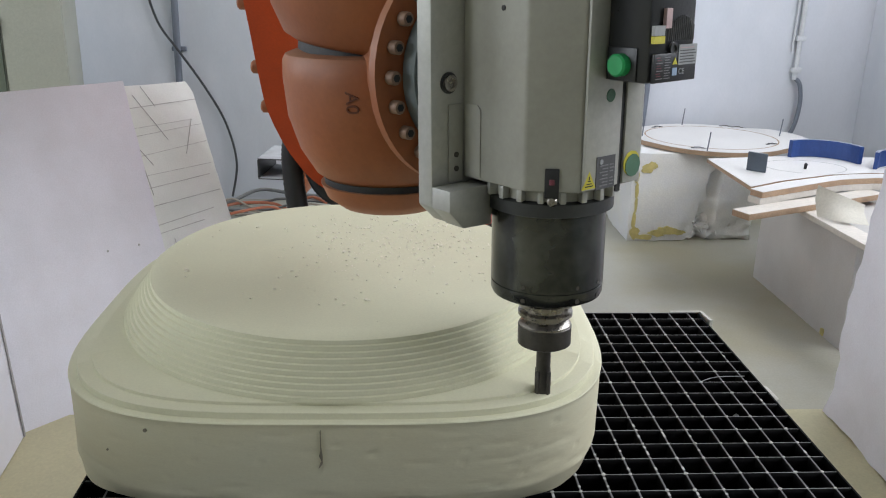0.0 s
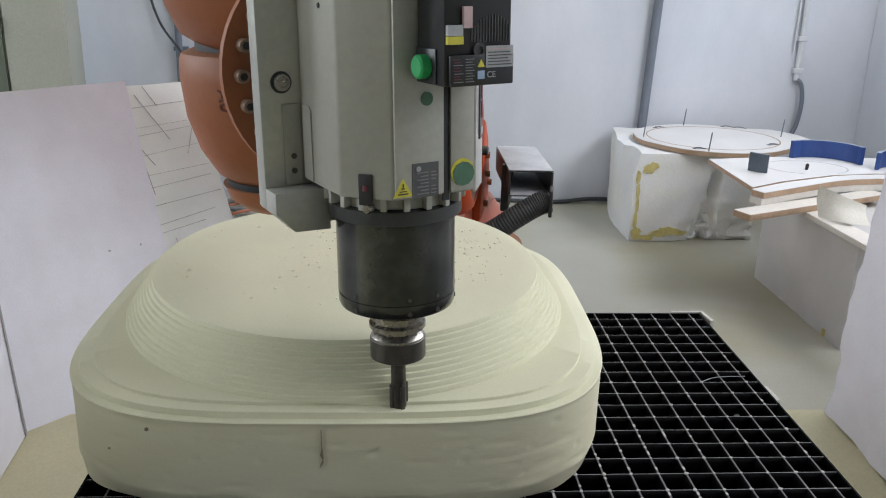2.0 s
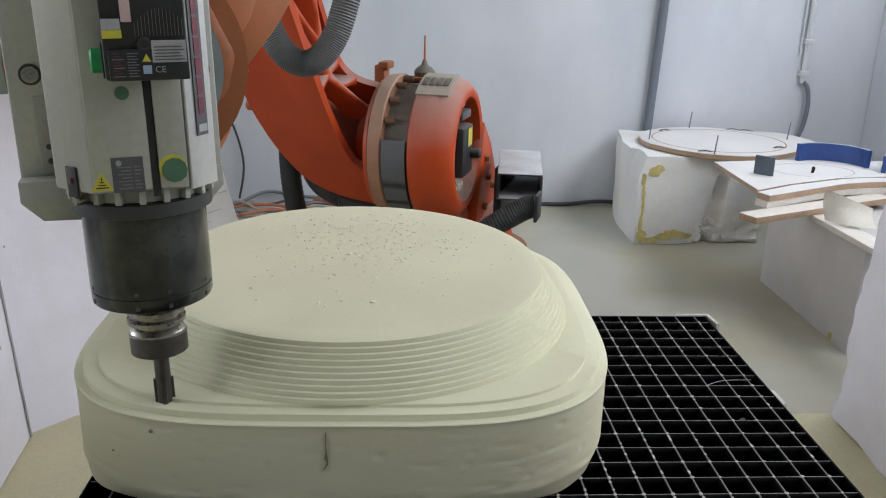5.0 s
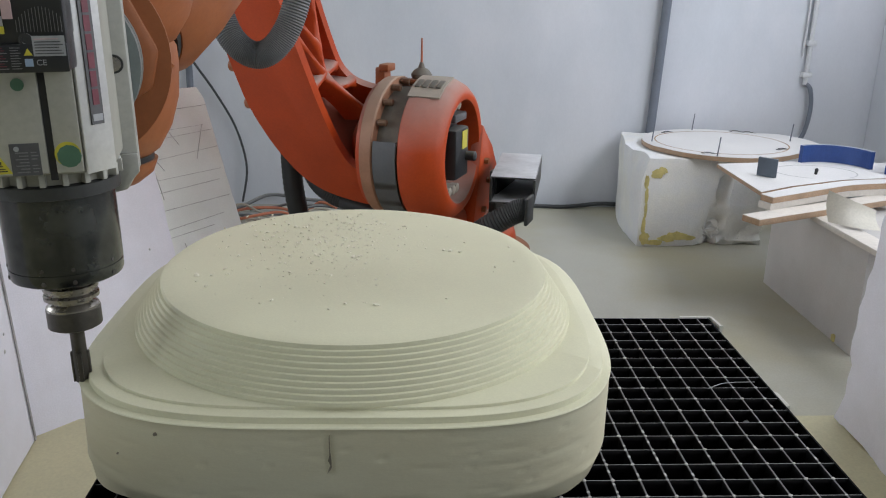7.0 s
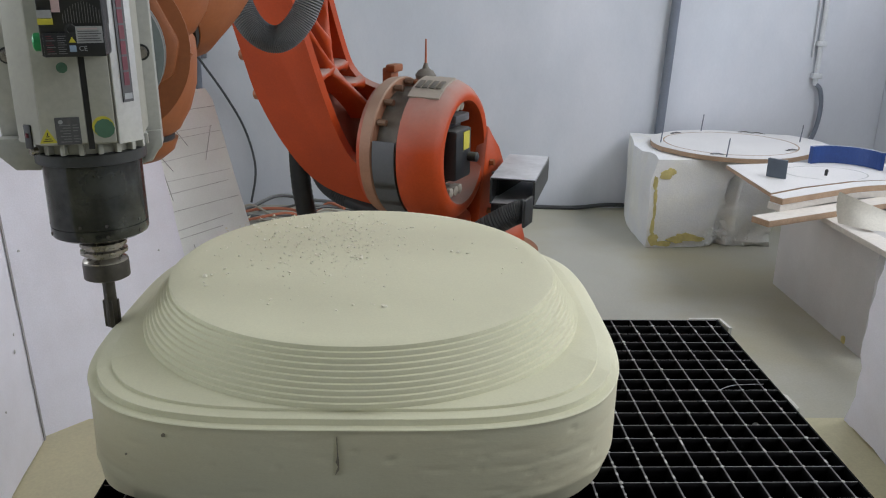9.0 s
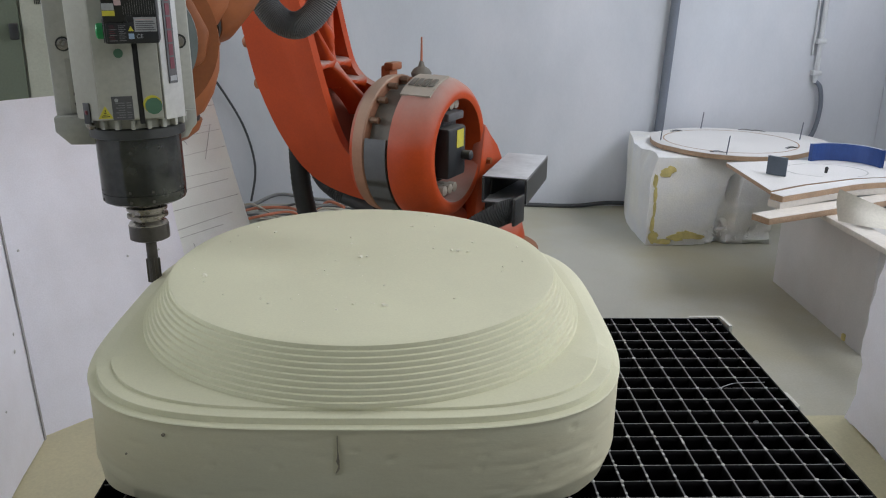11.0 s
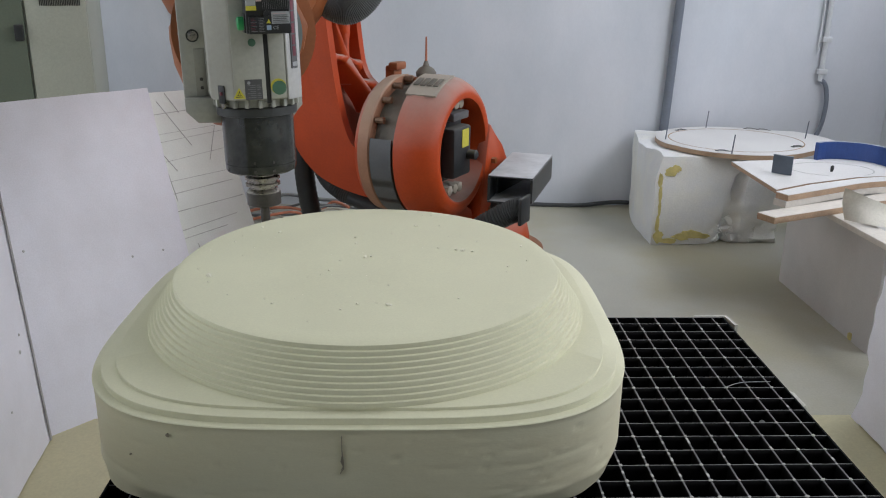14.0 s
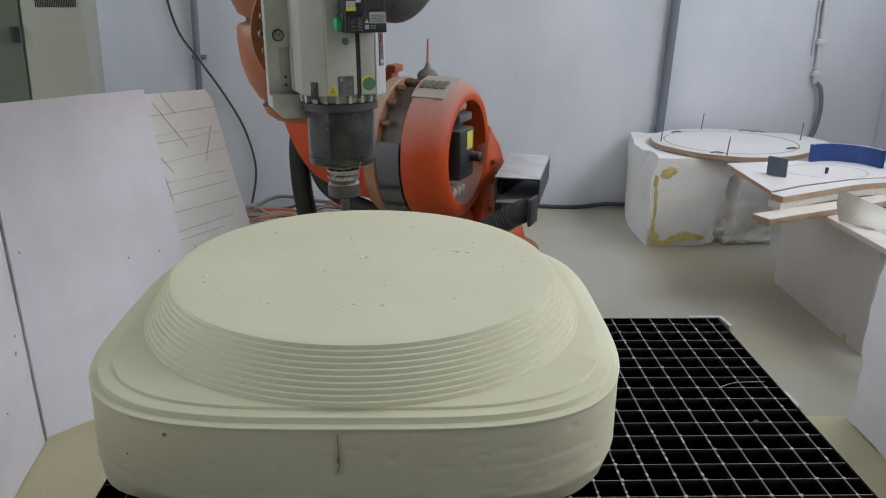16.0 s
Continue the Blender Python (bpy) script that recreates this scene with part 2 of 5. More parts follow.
EPS_GREEN = material("greenish_polystyrene", (0.83, 0.865, 0.82), 0.7, spots=0.08, scale=4, grain=0.04, grain_scale=220, bump=0.3, bump_scale=180, tint=(0.88, 0.88, 0.92), tint_scale=2.2, tint_amount=0.6)
PENCIL = material("pencil_mark", (0.50, 0.50, 0.49), 0.8, spots=0.3, scale=20)
YELLOW = material("yellow_sticker", (0.56, 0.50, 0.05), 0.4, spots=0.1, scale=40)
GREEN = material("green_button", (0.02, 0.33, 0.10), 0.4, spots=0.12, scale=40)
GREEN_DOT = material("dark_green_dot", (0.07, 0.16, 0.10), 0.5, spots=0.12, scale=40)
LABEL_GREY = material("grey_label", (0.085, 0.085, 0.088), 0.4, spots=0.12, scale=40)
LABEL_WHITE = material("pale_label", (0.34, 0.35, 0.36), 0.4, spots=0.1, scale=40)
LABEL_BLUE = material("pale_blue_label", (0.30, 0.40, 0.55), 0.4, spots=0.1, scale=40)
LABEL_PINK = material("pink_label", (0.50, 0.36, 0.36), 0.4, spots=0.1, scale=40)
PRINT_RED = material("dark_red_print", (0.15, 0.03, 0.045), 0.5, spots=0.2, scale=60)
INK = material("black_ink", (0.02, 0.02, 0.02), 0.6, spots=0.1, scale=40)


# ---- mesh code ----
def add_box(bm, a, b, bevel=0.0, m=None):
    """A box between two corners, with rounded edges."""
    before = set(bm.verts)
    size = [abs(q - p) for p, q in zip(a, b)]
    mat = Matrix.Translation([(p + q) / 2 for p, q in zip(a, b)]) @ Matrix.Diagonal((*size, 1))
    made = bmesh.ops.create_cube(bm, size=1.0, matrix=mat)["verts"]
    if bevel:
        edges = list({e for v in made for e in v.link_edges})
        bmesh.ops.bevel(bm, geom=edges, offset=min(bevel, min(size) * 0.45), segments=2, affect="EDGES", profile=0.5)
    if m is not None:
        bmesh.ops.transform(bm, matrix=m, verts=[v for v in bm.verts if v not in before])
    return bm


def add_prism(bm, poly, z0, z1, m=None, bevel=0.0):
    """A polygon in x and y raised from z0 to z1."""
    before = set(bm.verts)
    lo = [bm.verts.new((x, y, z0)) for x, y in poly]
    hi = [bm.verts.new((x, y, z1)) for x, y in poly]
    n = len(poly)
    faces = [bm.faces.new(lo[::-1]), bm.faces.new(hi)]
    for i in range(n):
        faces.append(bm.faces.new((lo[i], lo[(i + 1) % n], hi[(i + 1) % n], hi[i])))
    if bevel:
        bmesh.ops.bevel(bm, geom=list({e for f in faces for e in f.edges}), offset=bevel, segments=2, affect="EDGES", profile=0.5)
    if m is not None:
        bmesh.ops.transform(bm, matrix=m, verts=[v for v in bm.verts if v not in before])
    return bm


def add_turned(bm, profile, seg=32, m=None, closed=True):
    """A turned solid round z from (radius, height) pairs."""
    rings = []
    for r, z in profile:
        ring = [bm.verts.new((r * math.cos(2 * math.pi * i / seg), r * math.sin(2 * math.pi * i / seg), z)) for i in range(seg)]
        rings.append(ring)
    for a, b in zip(rings, rings[1:]):
        for i in range(seg):
            bm.faces.new((a[i], a[(i + 1) % seg], b[(i + 1) % seg], b[i]))
    if closed:
        bm.faces.new(rings[0][::-1])
        bm.faces.new(rings[-1])
    if m is not None:
        bmesh.ops.transform(bm, matrix=m, verts=[v for r in rings for v in r])
    return bm


def add_rod(bm, p, q, r0, r1=None, seg=16):
    p, q = Vector(p), Vector(q)
    turn = (q - p).to_track_quat("Z", "Y").to_matrix().to_4x4()
    return add_turned(bm, [(r0, 0), (r0 if r1 is None else r1, (q - p).length)], seg, Matrix.Translation(p) @ turn)


def add_tube(bm, points, radius, seg=10, ribs=0.0, steps=6):
    """A hose through points, smooth between them; ribs: how far its rings stand out."""
    pts = [Vector(p) for p in points]
    path = []
    for i in range(len(pts) - 1):
        p0, p1, p2, p3 = pts[max(i - 1, 0)], pts[i], pts[i + 1], pts[min(i + 2, len(pts) - 1)]
        for k in range(steps):
            u = k / steps
            path.append(0.5 * (2 * p1 + (p2 - p0) * u + (2 * p0 - 5 * p1 + 4 * p2 - p3) * u * u + (3 * p1 - p0 - 3 * p2 + p3) * u ** 3))
    path.append(pts[-1])
    rings, side = [], None
    for i, p in enumerate(path):
        t = (path[min(i + 1, len(path) - 1)] - path[max(i - 1, 0)]).normalized()
        side = (Vector((0.3, 0.2, 1)) if side is None else side)
        side = (side - t * side.dot(t)).normalized()
        up = t.cross(side)
        r = radius + (ribs if i % 2 else 0.0)
        rings.append([bm.verts.new(p + r * (math.cos(2 * math.pi * k / seg) * side + math.sin(2 * math.pi * k / seg) * up)) for k in range(seg)])
    for a, b in zip(rings, rings[1:]):
        for k in range(seg):
            bm.faces.new((a[k], a[(k + 1) % seg], b[(k + 1) % seg], b[k]))
    bm.faces.new(rings[0][::-1])
    bm.faces.new(rings[-1])
    return bm


def rough_up(bm, amount, scale, seed=0.0):
    for v in bm.verts:
        d = noise.noise_vector(v.co * scale + Vector((seed, seed, seed)))
        v.co += d * amount


def mesh_object(name, bm, mat, smooth=40):
    bmesh.ops.recalc_face_normals(bm, faces=bm.faces)
    me = bpy.data.meshes.new(name)
    bm.to_mesh(me)
    bm.free()
    me.materials.append(mat)
    if smooth:
        me.shade_smooth()
        me.set_sharp_from_angle(angle=radians(smooth))
    return new(name, me)


def part(name, bm, mat, parent, label="", smooth=40):
    ob = mesh_object(name, bm, mat, smooth)
    ob.parent = parent
    if label:
        tagged(ob, label)
    return ob


def thing(name, m, label, category, group="", kind=""):
    ob = new(name)
    ob.empty_display_size = 0.05
    ob.matrix_basis = m
    return tagged(ob, label, category, group, kind)


def solid(name, bm, mat, label, category, group="", kind="", smooth=40):
    return tagged(mesh_object(name, bm, mat, smooth), label, category, group, kind)


def NEW():
    return bmesh.new()


# ---- the room ----
def wall_with_holes(bm, length0, length1, holes, place):
    """A wall 0.25 m thick along one line, cut by openings from SILL to LINTEL."""
    cuts = [length0] + [c for h in holes for c in h] + [length1]
    for i in range(len(cuts) - 1):
        if i % 2 == 0:
            place(bm, cuts[i], cuts[i + 1], FLOOR, TOP)
        else:
            place(bm, cuts[i], cuts[i + 1], FLOOR, SILL)
            place(bm, cuts[i], cuts[i + 1], LINTEL, TOP)


def build_room():
    bm = add_box(NEW(), (X0 - 0.3, Y0 - 0.3, FLOOR - 0.2), (X1 + 0.3, Y1 + 0.3, FLOOR))
    solid("floor", bm, FLOOR_M, "pale screed floor covered with yellowish foam dust", "floor", kind="structure")
    # a thin sheet that turns the floor yellowish nearer than y = 0.775
    bm = add_box(NEW(), (X0 + 0.003, Y0 + 0.003, FLOOR), (X1 - 0.003, 0.775, FLOOR + 0.004))
    solid("floor_coating", bm, FLOOR_Y, "thin yellowish cream sheet over the near floor", "floor", kind="structure")
    bm = add_box(NEW(), (X0 - 0.3, Y0 - 0.3, TOP), (X1 + 0.3, Y1 + 0.3, TOP + 0.2))
    solid("ceiling", bm, CEILING, "plain white painted workshop ceiling", "ceiling", kind="structure")
    bm = add_box(NEW(), (X0 - 0.3, Y1, FLOOR), (X1 + 0.3, Y1 + 0.25, TOP))
    solid("wall_north", bm, WALL, "pale bluish grey painted plaster wall", "wall", kind="structure")
    bm = NEW()
    wall_with_holes(bm, Y0, Y1 - 0.003, WINDOWS_EAST, lambda b, p, q, z0, z1: add_box(b, (X1, p, z0), (X1 + 0.25, q, z1)))
    solid("wall_east", bm, WALL, "pale grey plaster wall with tall window openings", "wall", kind="structure")
    bm = NEW()
    wall_with_holes(bm, Y0, Y1 - 0.003, WINDOWS_WEST, lambda b, p, q, z0, z1: add_box(b, (X0 - 0.25, p, z0), (X0, q, z1)))
    solid("wall_west", bm, WALL, "pale grey wall with tall window openings", "wall", kind="structure")
    bm = add_box(NEW(), (X0 + 0.003, Y0 - 0.25, FLOOR), (X1 - 0.003, Y0, TOP))
    solid("wall_south", bm, WALL, "pale grey painted plaster wall", "wall", kind="structure")


def build_pipes():
    bm = add_rod(NEW(), (1.018, Y1 - 0.035, FLOOR), (1.165, Y1 - 0.035, TOP), 0.026)
    for z in (1.0, 2.0):
        add_box(bm, (1.048 + 0.039 * (z - 0.12), Y1 - 0.03, z), (1.048 + 0.039 * (z - 0.12) + 0.05, Y1, z + 0.03), 0.004)
    solid("wall_pipe", bm, PIPE, "dark grey vertical pipe clamped to the wall", "pipe")
    bm = add_rod(NEW(), (-1.61, Y1 - 0.03, FLOOR), (-1.58, Y1 - 0.03, TOP), 0.019)
    for z in (0.2, 1.5):
        add_box(bm, (-1.635, Y1 - 0.03, z), (-1.555, Y1, z + 0.025), 0.004)
    solid("wall_pipe", bm, PIPE, "slim grey pipe on the wall behind the foam boards", "pipe")
    c = thing("conduit", pose(0, 0, 0), "white wall conduit ending in a hanging grey cable", "conduit")
    bm = add_rod(NEW(), (1.926, Y1 - 0.02, 0.10), (1.932, Y1 - 0.02, TOP), 0.014)
    add_rod(bm, (1.893, Y1 - 0.012, 0.26), (1.902, Y1 - 0.012, TOP), 0.006)
    part("tube", bm, CONDUIT, c)
    for z in (0.14, 0.32, 0.9, 1.6):
        part("clip", add_box(NEW(), (1.90, Y1 - 0.04, z), (1.955, Y1, z + 0.03), 0.005), CONDUIT, c)
    bm = add_tube(NEW(), [(1.926, Y1 - 0.02, 0.11), (1.96, Y1 - 0.03, 0.07), (1.972, Y1 - 0.04, -0.05), (1.94, Y1 - 0.05, -0.2), (1.84, Y1 - 0.06, -0.33), (1.80, Y1 - 0.05, -0.62)], 0.013)
    part("cable", bm, PIPE, c, "grey cable hanging in a curve")
    bm = add_tube(NEW(), [(-1.78, Y1 - 0.02, 0.9), (-1.76, Y1 - 0.02, 0.6), (-1.70, Y1 - 0.03, 0.36), (-1.58, Y1 - 0.08, 0.2), (-1.46, Y1 - 0.04, 0.0), (-1.36, Y1 - 0.03, -0.2), (-1.31, Y1 - 0.04, -0.42), (-1.34, Y1 - 0.06, -0.62)], 0.007, 8)
    solid("wall_cable", bm, CABLE, "thin dark cable hanging along the wall", "cable")
    bm = add_tube(NEW(), [(-0.2, Y1 - 0.05, FLOOR + 0.012), (0.2, Y1 - 0.03, FLOOR + 0.014), (0.55, Y1 - 0.05, FLOOR + 0.012), (0.8, Y1 - 0.04, FLOOR + 0.03), (1.1, Y1 - 0.05, FLOOR + 0.012)], 0.012, 8)
    solid("floor_cable", bm, CABLE, "dark cable lying on the floor along the wall", "cable")
    rnd = random.Random(5)
    for i in range(9):
        y = 2.75 + 0.05 * i
        x = -1.42 + rnd.uniform(-0.1, 0.15)
        pts = [(x, y, FLOOR + 0.015)]
        for k in range(5):
            x += rnd.uniform(0.08, 0.20)
            y += rnd.uniform(-0.12, 0.12)
            pts.append((x, min(y, Y1 - 0.05), FLOOR + rnd.uniform(0.012, 0.08)))
        red = i in (2, 5)
        solid("loose_cable", add_tube(NEW(), pts, rnd.uniform(0.006, 0.011), 8), CABLE_RED if red else (HOSE if i % 3 else CAST),
              "dusty orange cable lying loose on the floor" if red else "dusty grey cable lying loose on the floor", "cable", "cables behind the robot")


def build_cabinet():
    """A switch cabinet by the wall."""
    c = thing("switch_cabinet", pose(-2.37, 2.55, FLOOR, 0, 0, 14), "tall grey green steel switch cabinet with a dark door", "cabinet")
    part("body", add_box(NEW(), (-0.62, -0.3, 0.0), (0.45, 0.3, 2.0), 0.008), CABINET, c)
    door = part("door", add_box(NEW(), (-0.60, -0.325, 0.06), (0.190, -0.303, 1.96), 0.004), CABINET_DOOR, c, "dark green grey steel door")
    part("handle", add_box(NEW(), (0.150, -0.352, 1.015), (0.186, -0.327, 1.085), 0.006), BLACK, door, "black door latch")
    part("side_panel", add_box(NEW(), (0.200, -0.322, 0.06), (0.445, -0.303, 1.96), 0.004), CABINET, c)
    for i in range(24):
        part("vent_slot", add_box(NEW(), (0.260 + i * 0.0070, -0.3245, 1.163), (0.264 + i * 0.0070, -0.3225, 1.225)), INK, c)
    bm = add_box(NEW(), (-2.05, 2.62, FLOOR), (-1.70, 3.1, -0.02), 0.01)
    solid("dark_crate", bm, BLACK, "low dark box standing beside the cabinet", "box")


def build_boards():
    """White polystyrene boards leaning by the table."""
    base = Vector((-1.484, 0.675, FLOOR))
    turn = pose(*base, 0, 0, 48.5) @ pose(0, 0, 0, -16.4, 0, 0)
    bm = add_box(NEW(), (-0.95, 0.0, 0.0), (0.586, 0.06, 0.987))
    bmesh.ops.subdivide_edges(bm, edges=bm.edges, cuts=14, use_grid_fill=True)
    rough_up(bm, 0.0025, 22)
    b = thing("foam_board", turn, "large white polystyrene board leaning back, a little smudged", "foam board", "leaning foam boards")
    part("board", bm, EPS, b)
    rnd = random.Random(3)
    for i in range(7):
        x, z = rnd.uniform(-0.2, 0.5), rnd.uniform(0.1, 0.85)
        part("pit", add_turned(NEW(), [(0.004, 0), (0.003, 0.002)], 8, pose(x, -0.001, z, 90)), PENCIL, b)
    b = thing("foam_board", turn @ pose(0.0, 0.064, 0.0, 0, 0, 0), "white polystyrene board scribbled with pencil lines", "foam board", "leaning foam boards")
    bm = add_prism(NEW(), [(-0.3, 0.0), (0.955, 0.0), (0.935, 0.36), (0.910, 0.62), (0.890, 0.93), (0.868, 0.975), (-0.3, 0.985)], -0.06, 0.0, pose(0, 0, 0, 90))
    bmesh.ops.subdivide_edges(bm, edges=bm.edges, cuts=8, use_grid_fill=True)
    bmesh.ops.triangulate(bm, faces=[f for f in bm.faces if len(f.verts) > 4])
    rough_up(bm, 0.004, 22, 4.0)
    part("board", bm, EPS_GREEN, b)
    z = 0.90
    for i in range(15):
        x0, x1 = 0.59 + rnd.uniform(0, 0.03), 0.885 - rnd.uniform(0, 0.05) * (i % 3) + 0.04 * (1 - z)
        w = rnd.choice((0.0011, 0.0015, 0.0022))
        bm = add_box(NEW(), (0, -0.0045, 0), (x1 - x0, -0.0025, w), 0, pose(x0, 0, z, 0, -rnd.uniform(0.5, 4.5), 0))
        part("pencil_line", bm, PENCIL, b)
        z -= rnd.choice((0.028, 0.045, 0.062, 0.068))
    for x, z0, ln, lean in ((0.615, 0.60, 0.20, -7), (0.632, 0.60, 0.19, -6), (0.60, 0.80, 0.10, -20), (0.66, 0.70, 0.11, -32), (0.74, 0.78, 0.19, -30), (0.80, 0.72, 0.13, 24), (0.72, 0.90, 0.08, -28),
                            (0.655, 0.20, 0.30, -14), (0.70, 0.16, 0.28, -6), (0.64, 0.30, 0.16, -20), (0.76, 0.30, 0.14, -4), (0.82, 0.22, 0.12, -6)):
        bm = add_box(NEW(), (-0.0007, -0.0045, 0), (0.0007, -0.0025, ln), 0, pose(x, 0, z0, 0, lean, 0))
        part("pencil_line", bm, PENCIL, b)
    # the board nearer the viewer
    bm = add_box(NEW(), (-0.07, -1.5, 0.0), (0.0, 0.0, 1.0))
    bmesh.ops.subdivide_edges(bm, edges=bm.edges, cuts=14, use_grid_fill=True)
    rough_up(bm, 0.003, 20, 9.0)
    b = thing("foam_board", pose(-1.482, 0.655, FLOOR + 0.008, 0, -3.0, 6.5), "white polystyrene board set upright with pitted face", "foam board", "leaning foam boards")
    part("board", bm, EPS, b)
    # a grey strip painted as the shade in the gap where the boards meet
    part("dirty_edge", add_box(NEW(), (0.002, -0.016, 0.0), (0.0045, -0.004, 1.0)), GAP_SHADE, b, "grey strip for the shade in the gap between boards")
    for i in range(12):
        y, z = rnd.uniform(-0.55, -0.02), rnd.uniform(0.1, 0.8)
        part("pit", add_turned(NEW(), [(rnd.uniform(0.003, 0.007), 0), (0.003, 0.002)], 7, pose(0.001, y, z, 0, 90, 0)), PENCIL, b)


def outline(a, b, n, k=240):
    pts = []
    for i in range(k):
        w = 2 * math.pi * i / k
        r = (abs(math.cos(w) / a) ** n + abs(math.sin(w) / b) ** n) ** (-1 / n)
        pts.append((r * math.cos(w), r * math.sin(w)))
    return pts


def build_workpiece():
    """The milled foam block: a rounded square base, two low steps, a terraced cone and a round top."""
    a, b, n = 0.394, 0.395, 3.6
    w = thing("foam_workpiece", pose(-0.4915, -0.255, 0.002, 0, 0, -0.7), "cream foam block being milled, with a terraced round top", "foam block")

    def ease(v):
        v = min(1.0, max(0.0, v))
        return v * v * (3 - 2 * v)

    def scarred(x, y, z, edge):
        """How far the sawn side stands in or out: blotches, and flat scrapes along the saw's way."""
        low = noise.noise(Vector((x * 9, y * 9, z * 14)))
        scrape = noise.noise(Vector((x * 16 + 5, y * 16, z * 85)))
        pit = noise.noise(Vector((x * 60, y * 60 + 9, z * 75)))
        return edge * (0.0007 * low - 0.0006 * ease((scrape - 0.30) / 0.25) - 0.0014 * ease((pit - 0.54) / 0.12))

    def ringed(rings, cap_low, cap_top, jag=0.0, plain=None):
        """plain: where the cutter's steps run out, the height that a smooth slope has at this ring."""
        bm, loops = NEW(), []
        for k, (ra, rb, rn, z) in enumerate(rings):
            loop = []
            for x, y in outline(ra, rb, rn, 480):
                d, zz = 1.0, z
                if jag:
                    d += jag * noise.noise(Vector((x * 14, y * 14, z * 30))) * max(0.0, 1 - z / 0.035)
                    d += scarred(x, y, z, ease((0.133 - z) / 0.012)) / b
                if plain:
                    fall, start, reach = plain[k]
                    zz = fall + (z - fall) * ease((-y / rb - start) / reach)
                loop.append(bm.verts.new((x * d, y * d, zz)))
            loops.append(loop)
        for p, q in zip(loops, loops[1:]):
            for i in range(len(p)):
                bm.faces.new((p[i], p[(i + 1) % len(p)], q[(i + 1) % len(p)], q[i]))
        if cap_low:
            bm.faces.new(loops[0][::-1])
        if cap_top:
            last = loops[-1]
            for f in (0.93, 0.7, 0.4):
                ring = [bm.verts.new((v.co.x * f, v.co.y * f, v.co.z + 0.004 * (1 - f * f))) for v in loops[-1]]
                for i in range(len(ring)):
                    bm.faces.new((last[i], last[(i + 1) % len(ring)], ring[(i + 1) % len(ring)], ring[i]))
                last = ring
            bm.faces.new(last)
        return bm

    low = [(a - 0.012, b - 0.010, n, 0.0), (a - 0.006, b - 0.005, n, 0.006), (a - 0.003, b - 0.002, n, 0.022)]
    low += [(a - 0.001, b - 0.001, n, 0.022 + 0.0037 * i) for i in range(1, 30)] + [(a, b, n, 0.1330)]
    part("raw_base", ringed(low, True, False, 0.02), FOAM_RAW, w, "rough uncut foam side")
    rings = [(a, b, n, 0.1330), (a - 0.0012, b - 0.0012, n, 0.1342), (a - 0.011, b - 0.011, n, 0.1345), (a - 0.0118, b - 0.0118, n, 0.1425), (a - 0.0125, b - 0.0125, n, 0.1432),
             (a - 0.030, b - 0.030, n, 0.1435), (a - 0.0304, b - 0.0304, n, 0.1472), (a - 0.031, b - 0.031, n, 0.1477)]
    steps, r0, r1, z0, z1 = 10, (0.350, 0.368), (0.303, 0.325), 0.1480, 0.2175
    rings.append((r0[0], r0[1], 2.05, z0))
    for i in range(steps):
        f, g = i / steps, (i + 1) / steps
        ra, rb = r0[0] + (r1[0] - r0[0]) * f, r0[1] + (r1[1] - r0[1]) * f
        na, nb = r0[0] + (r1[0] - r0[0]) * g, r0[1] + (r1[1] - r0[1]) * g
        zt = z0 + (z1 - z0) * g
        rings.append((ra - 0.0002, rb - 0.0002, 2.05, zt - 0.0008))
        rings.append((ra - 0.0006, rb - 0.0005, 2.05, zt - 0.0002))
        rings.append((na + 0.0002, nb + 0.0002, 2.05, zt + 0.0004))
    rings.append((r1[0] - 0.0015, r1[1] - 0.0015, 2.02, z1 + 0.001))
    plain = [(0.1330 + 0.0148 * min(1.0, (a - ra) / 0.031) ** 0.7, 0.35, 0.45) for ra, rb, rn, z in rings[:8]]
    plain += [(z0 + (z1 - z0) * (r0[0] - ra) / (r0[0] - r1[0]) if ra > r1[0] else z, -0.40, 0.5) for ra, rb, rn, z in rings[8:]]
    part("milled_top", ringed(rings, False, True, 0.0, plain), FOAM, w, "smooth milled foam with fine terraces", 30)
    # a crack and small holes in the front, their inner shade painted as flat marks
    front = -b + 0.0005
    at_crack = pose(-0.012, front, 0.083, 90)
    part("crack", add_prism(NEW(), [(-0.0006, 0.040), (0.0004, 0.042), (0.0010, 0.018), (0.0024, 0.005), (0.0022, -0.005), (-0.0030, -0.013), (-0.0016, -0.007), (0.0008, -0.001), (-0.0020, 0.006), (-0.0002, 0.014)], -0.002, 0.0010, at_crack), CRACK, w, "dark crack in the foam")
    rnd = random.Random(11)
    for x, z, r in ((-0.232, 0.116, 0.0026), (-0.29, 0.074, 0.0015)):
        y = -b * (1 - abs(x / a) ** n) ** (1 / n)
        part("hole", add_turned(NEW(), [(r, -0.001), (r * 0.9, 0.001)], 9, pose(x, y, z, 90, 0, x * 60)), CRACK, w)
    # crumbs that lie on the top: a few that stay, and a drift that the spindle's air blows over the back edge
    def crumbs(label, spots, place):
        bm = NEW()
        for x, y, s0 in spots:
            top = min(0.2219, 0.2185 + 0.0040 * (1 - (x / 0.3015) ** 2 - (y / 0.3235) ** 2))
            m = pose(x, y, top + s0 * 0.25, rnd.uniform(-25, 25), rnd.uniform(-25, 25), rnd.uniform(0, 360)) @ Matrix.Diagonal((s0 * rnd.uniform(0.9, 1.9), s0, s0 * rnd.uniform(0.5, 0.9), 1))
            bmesh.ops.create_icosphere(bm, subdivisions=1, radius=1.0, matrix=m)
